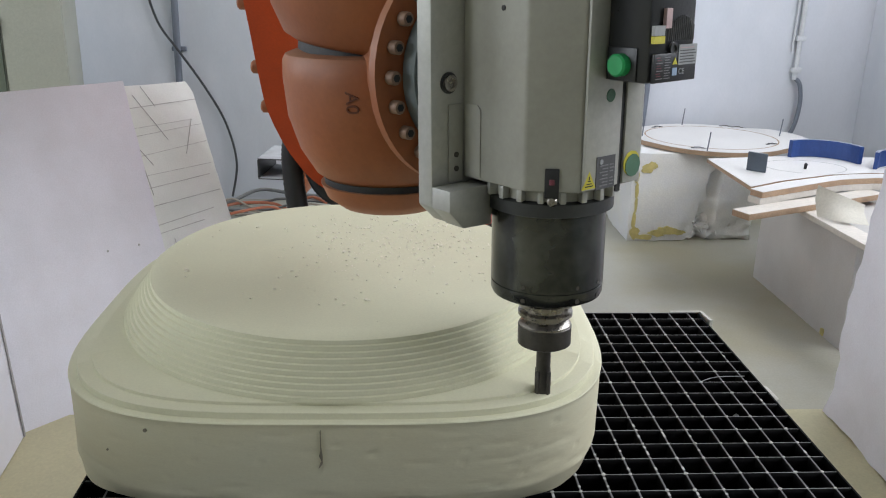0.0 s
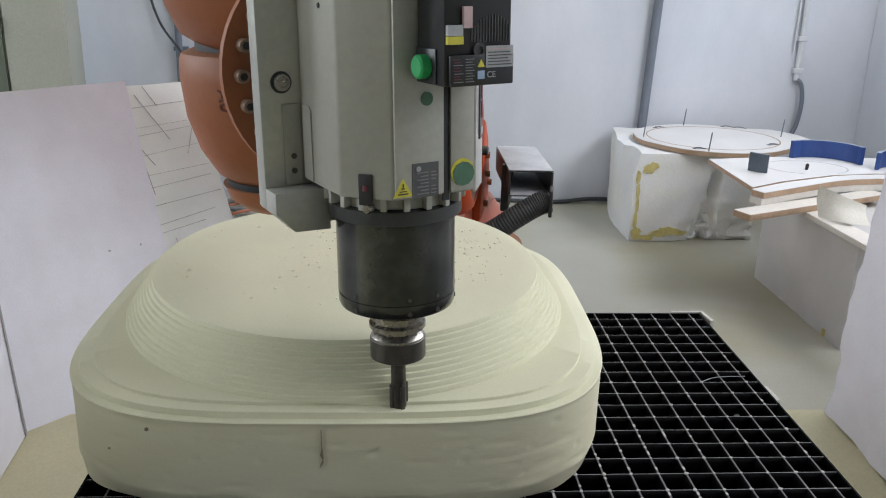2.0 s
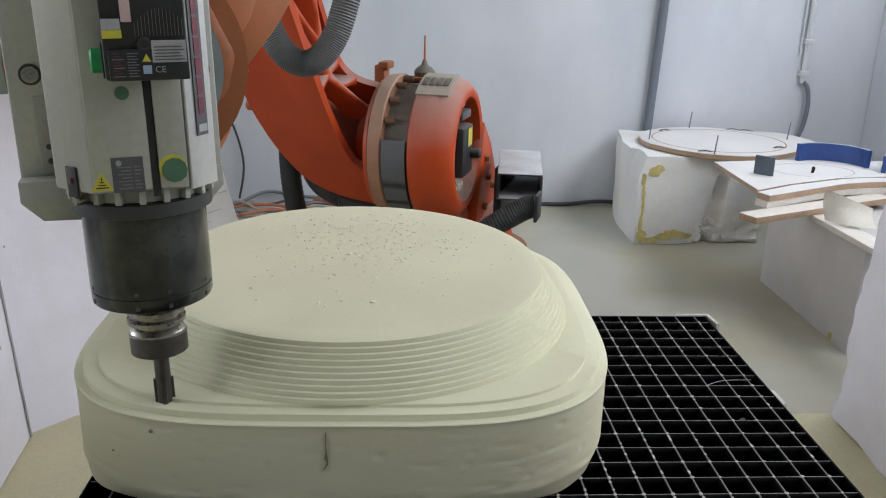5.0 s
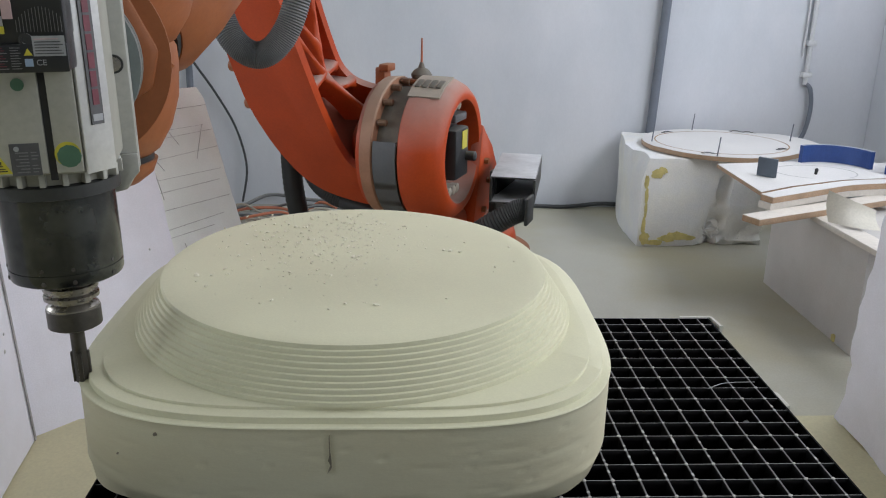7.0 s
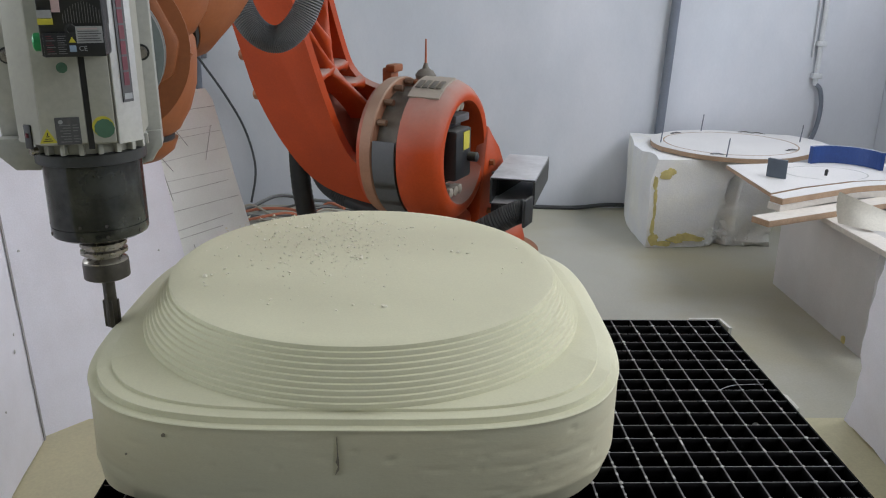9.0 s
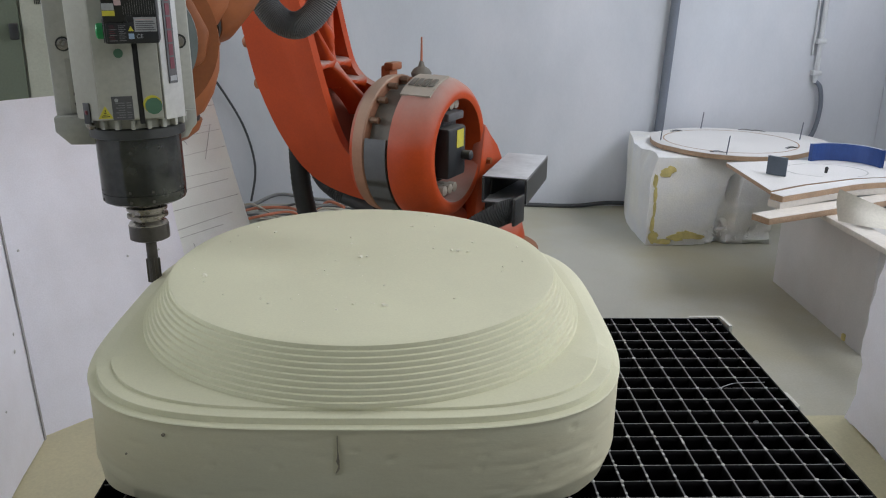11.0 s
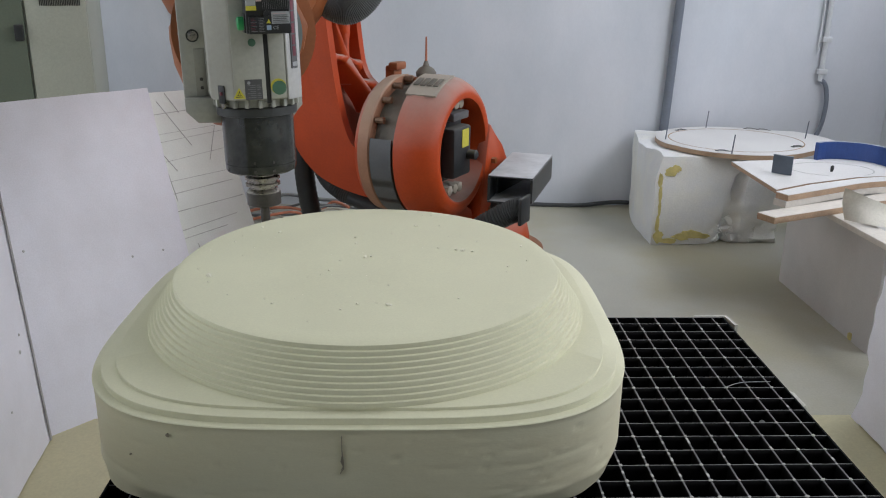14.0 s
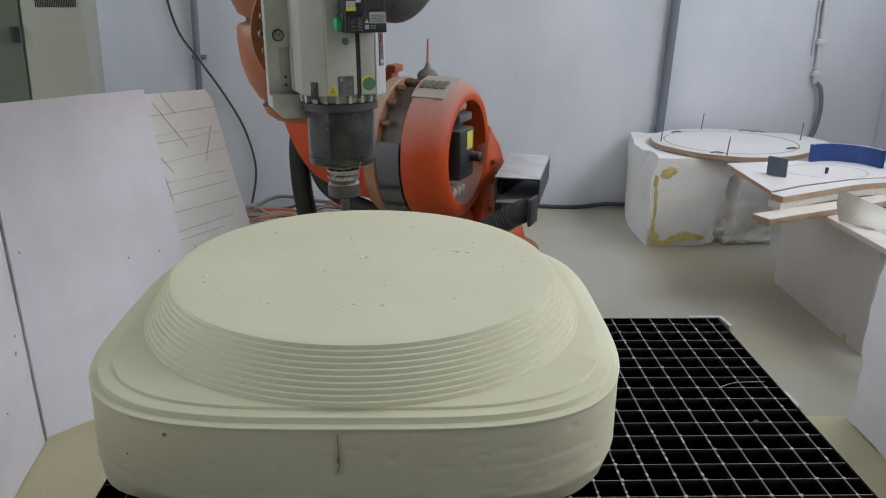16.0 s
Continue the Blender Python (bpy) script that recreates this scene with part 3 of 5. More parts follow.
        rough_up(bm, 0.0006, 600)
        ob = solid("foam_crumbs", bm, CRUMB, label, "crumbs", kind="stuff", smooth=0)
        ob.matrix_basis = place
        return ob
    sizes = (0.0006, 0.0008, 0.0010, 0.0012, 0.0016, 0.0023)
    stay = [(-0.008, 0.012, 0.0045), (0.002, 0.014, 0.003), (0.145, 0.052, 0.0032), (0.156, 0.048, 0.0035), (0.172, 0.044, 0.0026), (-0.17, 0.155, 0.0036), (-0.245, -0.075, 0.0042), (0.037, -0.20, 0.0034), (-0.008, -0.195, 0.0028), (-0.03, -0.215, 0.002)]
    for i in range(70):
        w0, r = rnd.uniform(0, 2 * math.pi), math.sqrt(rnd.random())
        stay.append((0.28 * r * math.cos(w0), 0.30 * r * math.sin(w0), rnd.choice(sizes)))
    crumbs("sparse cream foam crumbs lying on the milled top", stay, pose(-0.4915, -0.255, 0.002))
    drift = []
    while len(drift) < 800:
        x, y = rnd.gauss(0.09, 0.10), rnd.gauss(0.09, 0.115)
        if (x / 0.285) ** 2 + (y / 0.305) ** 2 < 0.95 and x > -0.12 and y < 0.25:
            drift.append((x, y, rnd.choice(sizes)))
    return crumbs("fine cream foam crumbs drifting over the milled top", drift, pose(-0.4915, -0.255, 0.002))


GRID = 0.04
GRATE_X, GRATE_Y = (-21, 5), (-26, 0)


def build_table():
    """A steel grating of flat bars set on edge over an added black sheet, the void's shade."""
    t = thing("grating_table", pose(0, 0, 0), "low black steel grating table with dust on its bars", "table")
    x0, x1, y0, y1 = GRATE_X[0] * GRID, 0.225, GRATE_Y[0] * GRID - 0.02, 0.033
    part("tray", add_box(NEW(), (x0 + 0.003, y0 + 0.003, -0.09), (x1 - 0.003, y1 - 0.003, -0.06)), TABLE, t, "black sheet for the dark void under the bars")
    for sx, ex in ((x0 + 0.02, x0 + 0.1), (x1 - 0.1, x1 - 0.02)):
        for sy, ey in ((y0 + 0.02, y0 + 0.1), (y1 - 0.1, y1 - 0.02)):
            part("leg", add_box(NEW(), (sx, sy, FLOOR + 0.0045), (ex, ey, -0.091), 0.004), BLACK_SATIN, t)
    part("edge_bar", add_box(NEW(), (x1 - 0.003, y0, -0.06), (x1, y1, 0.0)), TABLE, t)
    part("edge_bar", add_box(NEW(), (x0, y0, -0.06), (x0 + 0.003, y1, 0.0)), TABLE, t)
    part("edge_bar", add_box(NEW(), (x0 + 0.003, y1 - 0.003, -0.06), (x1 - 0.003, y1, 0.0)), GRATE, t)
    part("edge_bar", add_box(NEW(), (x0 + 0.003, y0, -0.06), (x1 - 0.003, y0 + 0.003, 0.0)), GRATE, t)
    first = part("bearing_bar", add_box(NEW(), (-0.0015, y0 + 0.0032, -0.05), (0.0015, y1 - 0.0032, 0.0), 0.0006), GRATE, t)
    first.location = (GRATE_X[0] * GRID + GRID, 0, 0)
    for i in range(GRATE_X[0] + 2, GRATE_X[1] + 1):
        ob = first.copy()
        scene.collection.objects.link(ob)
        ob.location = (i * GRID, 0, 0)
    first = part("cross_bar", add_box(NEW(), (x0 + 0.0032, -0.0007, -0.048), (x1 - 0.0032, 0.0007, -0.0002), 0.0002), GRATE_ROD, t)
    first.location = (0, GRATE_Y[0] * GRID, 0)
    for j in range(GRATE_Y[0] + 1, GRATE_Y[1] + 1):
        ob = first.copy()
        scene.collection.objects.link(ob)
        ob.location = (0, j * GRID, 0)
    corner = NEW()
    add_prism(corner, [(0.165, 0.0395), (0.234, 0.0395), (0.2395, -0.012), (0.2330, -0.013), (0.2285, 0.0335), (0.165, 0.0335)], -0.03, 0.002)
    part("corner_guard", corner, DUST_LUMP, t, "pale dusty corner strip")
    bits = NEW()
    add_box(bits, (0.226, -0.345, -0.02), (0.236, -0.29, -0.002), 0.003)
    rough_up(bits, 0.004, 90)
    part("chipped_edge", bits, DUST_LUMP, t)
    lumps, rnd = NEW(), random.Random(8)
    for i in range(-6, 6):
        for j in range(-25, 1):
            s = rnd.uniform(0.0020, 0.0034)
            bmesh.ops.create_icosphere(lumps, subdivisions=1, radius=1.0, matrix=pose(i * GRID + rnd.uniform(-0.001, 0.001), j * GRID, 0.0, 0, 0, rnd.uniform(0, 90)) @ Matrix.Diagonal((s * 1.25, s, s * 0.45, 1)))
            for k in range(4):
                if rnd.random() < 0.04 + (0.16 if j < -10 and i < 2 else 0.0):
                    add_box(lumps, (i * GRID - 0.0017, j * GRID + k * 0.009, 0.0001), (i * GRID + 0.0017, j * GRID + k * 0.009 + rnd.uniform(0.003, 0.009), 0.0006))
    rough_up(lumps, 0.0004, 500)
    tagged(part("bar_dust", lumps, KNOB_DUST, t, "pale dust on the crossings of the bars", 0), kind="stuff")
    bm = NEW()
    for i in range(26):
        x, y, s = rnd.uniform(-0.12, 0.21), rnd.uniform(-0.85, 0.0), rnd.uniform(0.0012, 0.003)
        bmesh.ops.create_icosphere(bm, subdivisions=1, radius=s, matrix=pose(x, y, -0.0595, 0, 0, 0))
    for x, y, s in ((0.142, -0.352, 0.007), (0.152, -0.366, 0.005)):
        bmesh.ops.create_icosphere(bm, subdivisions=2, radius=s, matrix=pose(x, y, -0.02, 0, 0, 40))
    rough_up(bm, 0.001, 300)
    tagged(part("chip_litter", bm, LABEL_WHITE, t, "foam chips fallen into the grating", 0), kind="stuff")
    solid("loose_wire", add_tube(NEW(), [(0.115, -0.285, 0.0015), (0.15, -0.268, 0.003), (0.205, -0.262, 0.0018)], 0.0007, 6), LABEL_WHITE, "thin pale wire lying on the grating", "wire")


# ---- the robot ----
A1X, A1Y = -0.177, 1.615
SIDE = -0.07
A2Z, OFFSET, LINK, FORE = 0.10, 0.35, 1.25, 1.15
TIP_Z, FLANGE_Z, WRIST = 0.133, 0.42, 0.33
TILT = Matrix.Rotation(-0.025, 4, "Y") @ Matrix.Rotation(-0.015, 4, "X")


def spindle_pose(x, y, turn):
    return Matrix.Translation((x, y, TIP_Z)) @ TILT @ Matrix.Rotation(radians(turn), 4, "Z")


def arm_poses(x, y, turn):
    """Poses of column, link arm, forearm and wrist, in the robot's space, for one place of the tool."""
    held = spindle_pose(x, y, turn)
    centre = held @ Vector((0, WRIST, FLANGE_Z))
    way = Vector((centre.x - A1X, centre.y - A1Y))
    phi = math.atan2(way.x, -way.y)
    r, z = way.length - OFFSET, centre.z - A2Z
    d = math.hypot(r, z)
    lift = math.atan2(z, r) + math.acos((LINK ** 2 + d * d - FORE ** 2) / (2 * LINK * d))
    lean = math.pi / 2 - lift
    er, ez = LINK * math.cos(lift), LINK * math.sin(lift)
    dip = math.atan2(ez - z, r - er)
    root = Matrix.Translation((0, 0, -FLOOR))
    turn_z = Matrix.Rotation(phi, 4, "Z")
    column = turn_z @ Matrix.Translation((SIDE, 0, 0))
    link = turn_z @ Matrix.Translation((SIDE, -OFFSET, A2Z - FLOOR)) @ Matrix.Rotation(lean, 4, "X")
    fore = turn_z @ Matrix.Translation((0, -OFFSET - er, A2Z + ez - FLOOR)) @ Matrix.Rotation(dip, 4, "X")
    hand = Matrix.Translation((-A1X, -A1Y, -FLOOR)) @ held @ Matrix.Translation((0, WRIST, FLANGE_Z))
    return column, link, fore, hand


ALONG_X = pose(0, 0, 0, 0, 90, 0)
TOWARDS = pose(0, 0, 0, 90, 0, 0)


def build_robot():
    robot = thing("industrial_robot", pose(A1X, A1Y, FLOOR), "large dusty orange six-axis robot arm standing on the floor", "robot arm")
    base = part("base", add_turned(NEW(), [(0.36, 0.0), (0.36, 0.05), (0.28, 0.07), (0.25, 0.22), (0.27, 0.24), (0.27, 0.30)], 40), ORANGE_DUSTY, robot)
    for i in range(8):
        w = 2 * math.pi * i / 8
        part("bolt", add_turned(NEW(), [(0.016, 0.05), (0.016, 0.075)], 6, pose(0.325 * math.cos(w), 0.325 * math.sin(w), 0)), BOLT, base)

    # the turning column with the shoulder housing; its axis lies along x at y = -0.35, z = 0.75
    col = part("rotating_column", add_turned(NEW(), [(0.27, 0.303), (0.28, 0.34), (0.26, 0.42), (0.22, 0.48)], 40), ORANGE, robot)
    m = pose(0, -OFFSET, A2Z - FLOOR) @ ALONG_X
    prof = [(0.228, 0.035), (0.240, 0.042), (0.247, 0.07), (0.246, 0.105), (0.240, 0.135), (0.226, 0.163), (0.206, 0.182), (0.190, 0.187), (0.176, 0.182), (0.172, 0.14), (0.171, 0.04)]
    part("shoulder_housing", add_turned(NEW(), prof, 56, m), ORANGE, col, "round orange shoulder housing dusted pale on top")
    part("shoulder_recess", add_turned(NEW(), [(0.171, 0.038), (0.171, 0.044)], 40, m), BLACK, col)
    bm = add_prism(NEW(), [(-0.20, 0.42), (0.22, 0.42), (0.22, 0.54), (0.10, 0.62), (-0.12, 0.62), (-0.20, 0.56)], 0.0, 0.11, pose(0.05, 0, 0) @ Matrix(((0, 0, 1, 0), (1, 0, 0, 0), (0, 1, 0, 0), (0, 0, 0, 1))), 0.02)
    part("column_cheek", bm, ORANGE, col)
    bm = add_prism(NEW(), [(-0.50, 0.32), (-0.22, 0.32), (-0.20, 0.50), (-0.30, 0.56), (-0.47, 0.53)], 0.04, 0.165, Matrix(((0, 0, 1, 0), (1, 0, 0, 0), (0, 1, 0, 0), (0, 0, 0, 1))), 0.025)
    part("housing_foot", bm, ORANGE, col)
    part("gear_ring", add_turned(NEW(), [(0.220, -0.10), (0.236, -0.095), (0.240, -0.055), (0.236, -0.050), (0.205, -0.048)], 48, m), RING_DUST, col, "dust covered cast gear flange")
    part("gear_neck", add_turned(NEW(), [(0.206, -0.0475), (0.206, 0.034)], 48, m), KNOB, col)
    for i in range(18):
        w = 2 * math.pi * i / 18
        mm = m @ pose(0.224 * math.cos(w), 0.224 * math.sin(w), -0.045)
        part("bolt", add_turned(NEW(), [(0.011, 0.0), (0.011, 0.030), (0.006, 0.031)], 8, mm), BOLT_RUST, col)
    bm, steps = NEW(), 22
    for i in range(steps):
        w0, w1 = radians(-14 + 100 * i / steps), radians(-14 + 100 * (i + 1) / steps)
        for k, (r, s) in enumerate(((0.232, 0.242),)):
            quad = [(-r * math.cos(a), -r * math.sin(a)) for a in (w0, w1)] + [(-s * math.cos(a), -s * math.sin(a)) for a in (w1, w0)]
            mm = pose(0, -OFFSET, A2Z - FLOOR) @ Matrix(((0, 0, 1, 0), (1, 0, 0, 0), (0, 1, 0, 0), (0, 0, 0, 1)))
            add_prism(bm, quad, -0.045, 0.034, mm)
    bmesh.ops.remove_doubles(bm, verts=bm.verts, dist=0.0005)
    part("cover_strap", bm, GREY_STRAP, col, "dark grey rubber cover strap")

    # the shoulder motor in its round opening
    motor = part("motor", add_box(NEW(), (0.03, -OFFSET - 0.10, 0.645), (0.135, -OFFSET + 0.08, 0.855), 0.012), BLACK, col, "black servo motor")
    part("motor_cap", add_box(NEW(), (0.136, -OFFSET - 0.085, 0.665), (0.188, -OFFSET + 0.045, 0.835), 0.010), BLACK, motor)
    part("plug_box", add_box(NEW(), (0.08, -OFFSET - 0.075, 0.856), (0.18, -OFFSET + 0.04, 0.884), 0.006), LABEL_GREY, motor, "grey connector box")
    part("sticker", add_box(NEW(), (0.1885, -OFFSET - 0.03, 0.765), (0.190, -OFFSET + 0.02, 0.825)), YELLOW, motor, "yellow warning sticker")
    part("socket", add_turned(NEW(), [(0.017, 0), (0.017, 0.03), (0.012, 0.034)], 12, pose(0.1885, -OFFSET + 0.02, 0.735) @ ALONG_X), BLACK, motor)
    for z in (0.615, 0.905):
        for dy in (-0.045, -0.005, 0.03):
            g = NEW()
            add_turned(g, [(0.014, 0.0), (0.014, 0.03), (0.018, 0.032), (0.018, 0.055), (0.012, 0.058)], 8, pose(0.10, -OFFSET + dy, z) @ ALONG_X)
            part("cable_gland", g, CAST, col, "dusty brass cable gland")

    # lettered plate, lifting point and pin on top of the housing
    plate = NEW()
    for i in range(8):
        w0, w1 = radians(86 - 4.2 * i), radians(86 - 4.2 * (i + 1))
        quad = [(-0.244 * math.cos(a), 0.244 * math.sin(a)) for a in (w0, w1)] + [(-0.251 * math.cos(a), 0.251 * math.sin(a)) for a in (w1, w0)]
        add_prism(plate, quad, 0.04, 0.150, pose(0, -OFFSET, A2Z - FLOOR) @ Matrix(((0, 0, 1, 0), (1, 0, 0, 0), (0, 1, 0, 0), (0, 0, 0, 1))))
    bmesh.ops.remove_doubles(plate, verts=plate.verts, dist=0.0005)
    pl = part("name_plate", plate, CAST, col, "dusty raised name plate")
    for k in range(4):
        mm = pose(0, -OFFSET, A2Z - FLOOR) @ Matrix.Rotation(radians(20), 4, "X")
        g = NEW()
        add_box(g, (0.050 + k * 0.0245, -0.035, 0.2495), (0.068 + k * 0.0245, 0.015, 0.2545), 0.002, mm)
        part("raised_mark", g, KNOB, pl)
    knob = part("pin_knob", add_turned(NEW(), [(0.02, 0.0), (0.034, 0.008), (0.036, 0.02), (0.026, 0.034), (0.012, 0.042), (0.006, 0.06)], 20, pose(0.008, -OFFSET + 0.05, 0.975)), KNOB, col, "dusty knob with a thin pin")
    part("pin", add_turned(NEW(), [(0.0045, 0.055), (0.003, 0.140)], 8, pose(0.008, -OFFSET + 0.05, 0.975)), CABLE_RED, knob, "thin red pin")
    part("lifting_pad", add_box(NEW(), (-0.03, -OFFSET + 0.0, 0.966), (0.06, -OFFSET + 0.10, 0.980), 0.003), ORANGE_DUSTY, col)
    lug = NEW()
    add_box(lug, (-0.205, -OFFSET + 0.13, 0.90), (-0.165, -OFFSET + 0.19, 1.000), 0.008)
    add_box(lug, (-0.188, -OFFSET + 0.125, 0.985), (-0.150, -OFFSET + 0.195, 1.012), 0.006)
    part("lifting_lug", lug, ORANGE_DUSTY, col)

    # fork pockets: open rectangular tubes on both sides of the column
    for name_x, x0 in (("right", 0.30), ("left", -0.756)):
        bm = NEW()
        y0, y1, z0, z1, w = (-0.40, 0.0, 0.600, 0.692, 0.007) if x0 > 0 else (0.18, 0.45, 0.470, 0.560, 0.007)
        x1 = x0 + 0.15
        mid = x0 + 0.075
        yaw = pose(mid, y0, 0, 0, 0, 11 if x0 > 0 else 0) @ pose(-mid, -y0, 0)
        add_box(bm, (x0, y0, z0), (x1, y1, z0 + w), 0.004, yaw)
        add_box(bm, (x0, y0, z1 - w), (x1, y1, z1), 0.004, yaw)
        add_box(bm, (x0, y0, z0 + w), (x0 + w, y1, z1 - w), 0.0, yaw)
        add_box(bm, (x1 - w, y0, z0 + w), (x1, y1, z1 - w), 0.0, yaw)
        pk = part("fork_pocket", bm, POCKET, col, "open black steel fork pocket dusted on top")
        part("pocket_flange", add_box(NEW(), (x0 - 0.03 if x0 > 0 else x1, y0 + 0.08, z0 - 0.08), (x0 - 0.002 if x0 > 0 else x1 + 0.03, y1 - 0.08, z1 - 0.004), 0.006), BLACK if x0 > 0 else ORANGE_DUSTY, pk)
    bm = add_prism(NEW(), [(-0.24, 0.45), (0.06, 0.45), (0.06, 0.60), (-0.05, 0.72), (-0.16, 0.82)], 0.145, 0.195, Matrix(((0, 0, 1, 0), (1, 0, 0, 0), (0, 1, 0, 0), (0, 0, 0, 1))), 0.012)
    br = part("bracket", bm, ORANGE, col)
    for y, z in ((-0.10, 0.60), (-0.14, 0.68), (-0.02, 0.55), (-0.15, 0.50)):
        part("bolt", add_turned(NEW(), [(0.012, 0), (0.012, 0.016)], 6, pose(0.196, y, z) @ ALONG_X), ORANGE_DUSTY, br)
    bm = add_tube(NEW(), [(0.44, -0.445, 0.603), (0.40, -0.455, 0.588), (0.33, -0.47, 0.543), (0.25, -0.47, 0.485), (0.12, -0.45, 0.42)], 0.037, 16, 0.003, 18)
    part("ribbed_hose", bm, RUBBER, col, "black ribbed hose")
    bm = add_box(NEW(), (0.440, -0.485, 0.555), (0.452, -0.405, 0.645), 0.004)
    part("hose_clamp", bm, BLACK, col)
    for pts, r in (([(-0.36, -0.37, 0.93), (-0.43, -0.37, 0.85), (-0.466, -0.37, 0.75), (-0.471, -0.37, 0.65), (-0.456, -0.37, 0.51), (-0.43, -0.34, 0.36), (-0.36, -0.25, 0.16)], 0.036),
                   ([(-0.36, -0.37, 0.78), (-0.395, -0.37, 0.73), (-0.405, -0.37, 0.665), (-0.37, -0.37, 0.590), (-0.31, -0.37, 0.548), (-0.242, -0.37, 0.528), (-0.13, -0.37, 0.500)], 0.028)):
        part("drag_hose", add_tube(NEW(), pts, r, 14, 0.002, 14), RUBBER, col, "thick black rubber hose")
    part("valve_block", add_box(NEW(), (-0.34, -0.30, 0.530), (-0.20, -0.22, 0.61), 0.02), CAST, col, "dusty grey valve block")

    # the link arm: plates before and behind, a web on its outer side, and ribs between deep pockets
    link = part("link_arm", add_turned(NEW(), [(0.09, -0.19), (0.12, -0.150), (0.185, -0.124), (0.222, -0.114), (0.226, -0.1005)], 48, ALONG_X), ORANGE, robot, "long ribbed orange cast link arm")
    outer_edge = [(-0.500, 1.25), (-0.488, 0.80), (-0.486, 0.60), (-0.489, 0.40), (-0.487, 0.27), (-0.467, 0.16), (-0.438, 0.065), (-0.388, -0.035), (-0.325, -0.098), (-0.25, -0.132), (-0.17, -0.150), (-0.11, -0.158)]
    front_edge = [(-0.104, -0.10), (-0.112, -0.03), (-0.145, 0.006), (-0.178, 0.045), (-0.200, 0.12), (-0.214, 0.22), (-0.222, 0.33), (-0.228, 0.46), (-0.233, 0.60), (-0.238, 0.80), (-0.240, 1.25)]
    rear_edge = [(-0.104, 0.130), (-0.140, 0.138), (-0.179, 0.148), (-0.215, 0.160), (-0.250, 0.185), (-0.275, 0.235), (-0.284, 0.33), (-0.288, 0.46), (-0.288, 0.60), (-0.286, 0.80), (-0.280, 1.25)]

    def curve_through(pts, k=4):
        made = []
        for i in range(len(pts) - 1):
            p0, p1, p2, p3 = (Vector(pts[q]) for q in (max(i - 1, 0), i, i + 1, min(i + 2, len(pts) - 1)))
            for q in range(k):
                u = q / k
                v = 0.5 * (2 * p1 + (p2 - p0) * u + (2 * p0 - 5 * p1 + 4 * p2 - p3) * u * u + (3 * p1 - p0 - 3 * p2 + p3) * u ** 3)
                made.append((v.x, v.y))
        return made + [tuple(pts[-1])]

    def edge_x(pts, z):
        for (xa, za), (xb, zb) in zip(pts, pts[1:]):
            if za <= z <= zb:
                return xa + (xb - xa) * (z - za) / (zb - za)
        return pts[0][0] if z < pts[0][1] else pts[-1][0]

    def rim(y, z):
        """The open side's x between the front and the rear edge."""
        f = (y + 0.135) / 0.27
        return (1 - f) * edge_x(front_edge, z) + f * edge_x(rear_edge, z)
    up = Matrix(((1, 0, 0, 0), (0, 0, -1, 0), (0, 1, 0, 0), (0, 0, 0, 1)))
    outside, inside = curve_through(outer_edge), curve_through(front_edge)
    part("front_plate", add_prism(NEW(), inside + outside, 0.118, 0.150, up, 0.011), ORANGE, link)
    part("rear_plate", add_prism(NEW(), curve_through(rear_edge) + outside, -0.150, -0.122, up, 0.009), ORANGE, link)
    web = [(x + 0.04, z + (0.03 if z < 0.1 else 0.0)) for x, z in outside]
    part("outer_web", add_prism(NEW(), outside + web[::-1], -0.121, 0.117, up), ORANGE, link)
    floor_line = [(min(edge_x(front_edge, z), edge_x(rear_edge, z)) - 0.085, z) for z in (0.0, 0.10, 0.18, 0.25, 0.35, 0.5, 0.7, 0.9, 1.24)]
    part("pocket_floor", add_prism(NEW(), [(-0.16, -0.10), (-0.19, -0.04)] + floor_line + [(x - 0.02, z) for x, z in floor_line[::-1]] + [(-0.22, -0.06), (-0.18, -0.12)], -0.121, 0.117, up), ORANGE, link)
    spans = (((-0.12, 0.32), (0.0, 0.285)), ((0.0, 0.285), (0.125, 0.235)), ((0.0, 0.285), (-0.12, 0.53)), ((0.0, 0.285), (0.035, 0.10)), ((0.012, 0.215), (0.125, 0.165)),
             ((0.0, 0.285), (0.035, 0.37)), ((0.035, 0.37), (-0.12, 0.64)), ((0.035, 0.37), (0.125, 0.53)), ((-0.12, 0.64), (0.02, 0.72)), ((0.125, 0.53), (0.02, 0.72)),
             ((0.02, 0.72), (-0.12, 0.92)), ((0.02, 0.72), (0.125, 0.90)), ((-0.12, 0.92), (0.125, 1.10)), ((0.125, 0.90), (-0.12, 1.10)))
    for (ya, za), (yb, zb) in spans:
        p, q = Vector((rim(ya, za) - 0.004, ya, za)), Vector((rim(yb, zb) - 0.004, yb, zb))
        run = (q - p).normalized()
        deep = Vector((-0.10, 0, 0))
        side = run.cross(deep).normalized()
        bm = NEW()
        rows = []
        for k in range(7):
            u = k / 6
            c0, wide = p.lerp(q, u), 0.011 + 0.013 * abs(2 * u - 1) ** 3
            rows.append([bm.verts.new(v) for v in (c0 - side * wide * 0.5, c0 + side * wide * 0.5, c0 + side * wide + deep * 0.1, c0 + side * wide * 1.25 + deep, c0 - side * wide * 1.25 + deep, c0 - side * wide + deep * 0.1)])
        for r0, r1 in zip(rows, rows[1:]):
            for k in range(6):
                bm.faces.new((r0[k], r0[(k + 1) % 6], r1[(k + 1) % 6], r1[k]))
        bm.faces.new(rows[0][::-1])
        bm.faces.new(rows[-1])
        part("rib", bm, ORANGE, link, smooth=60)
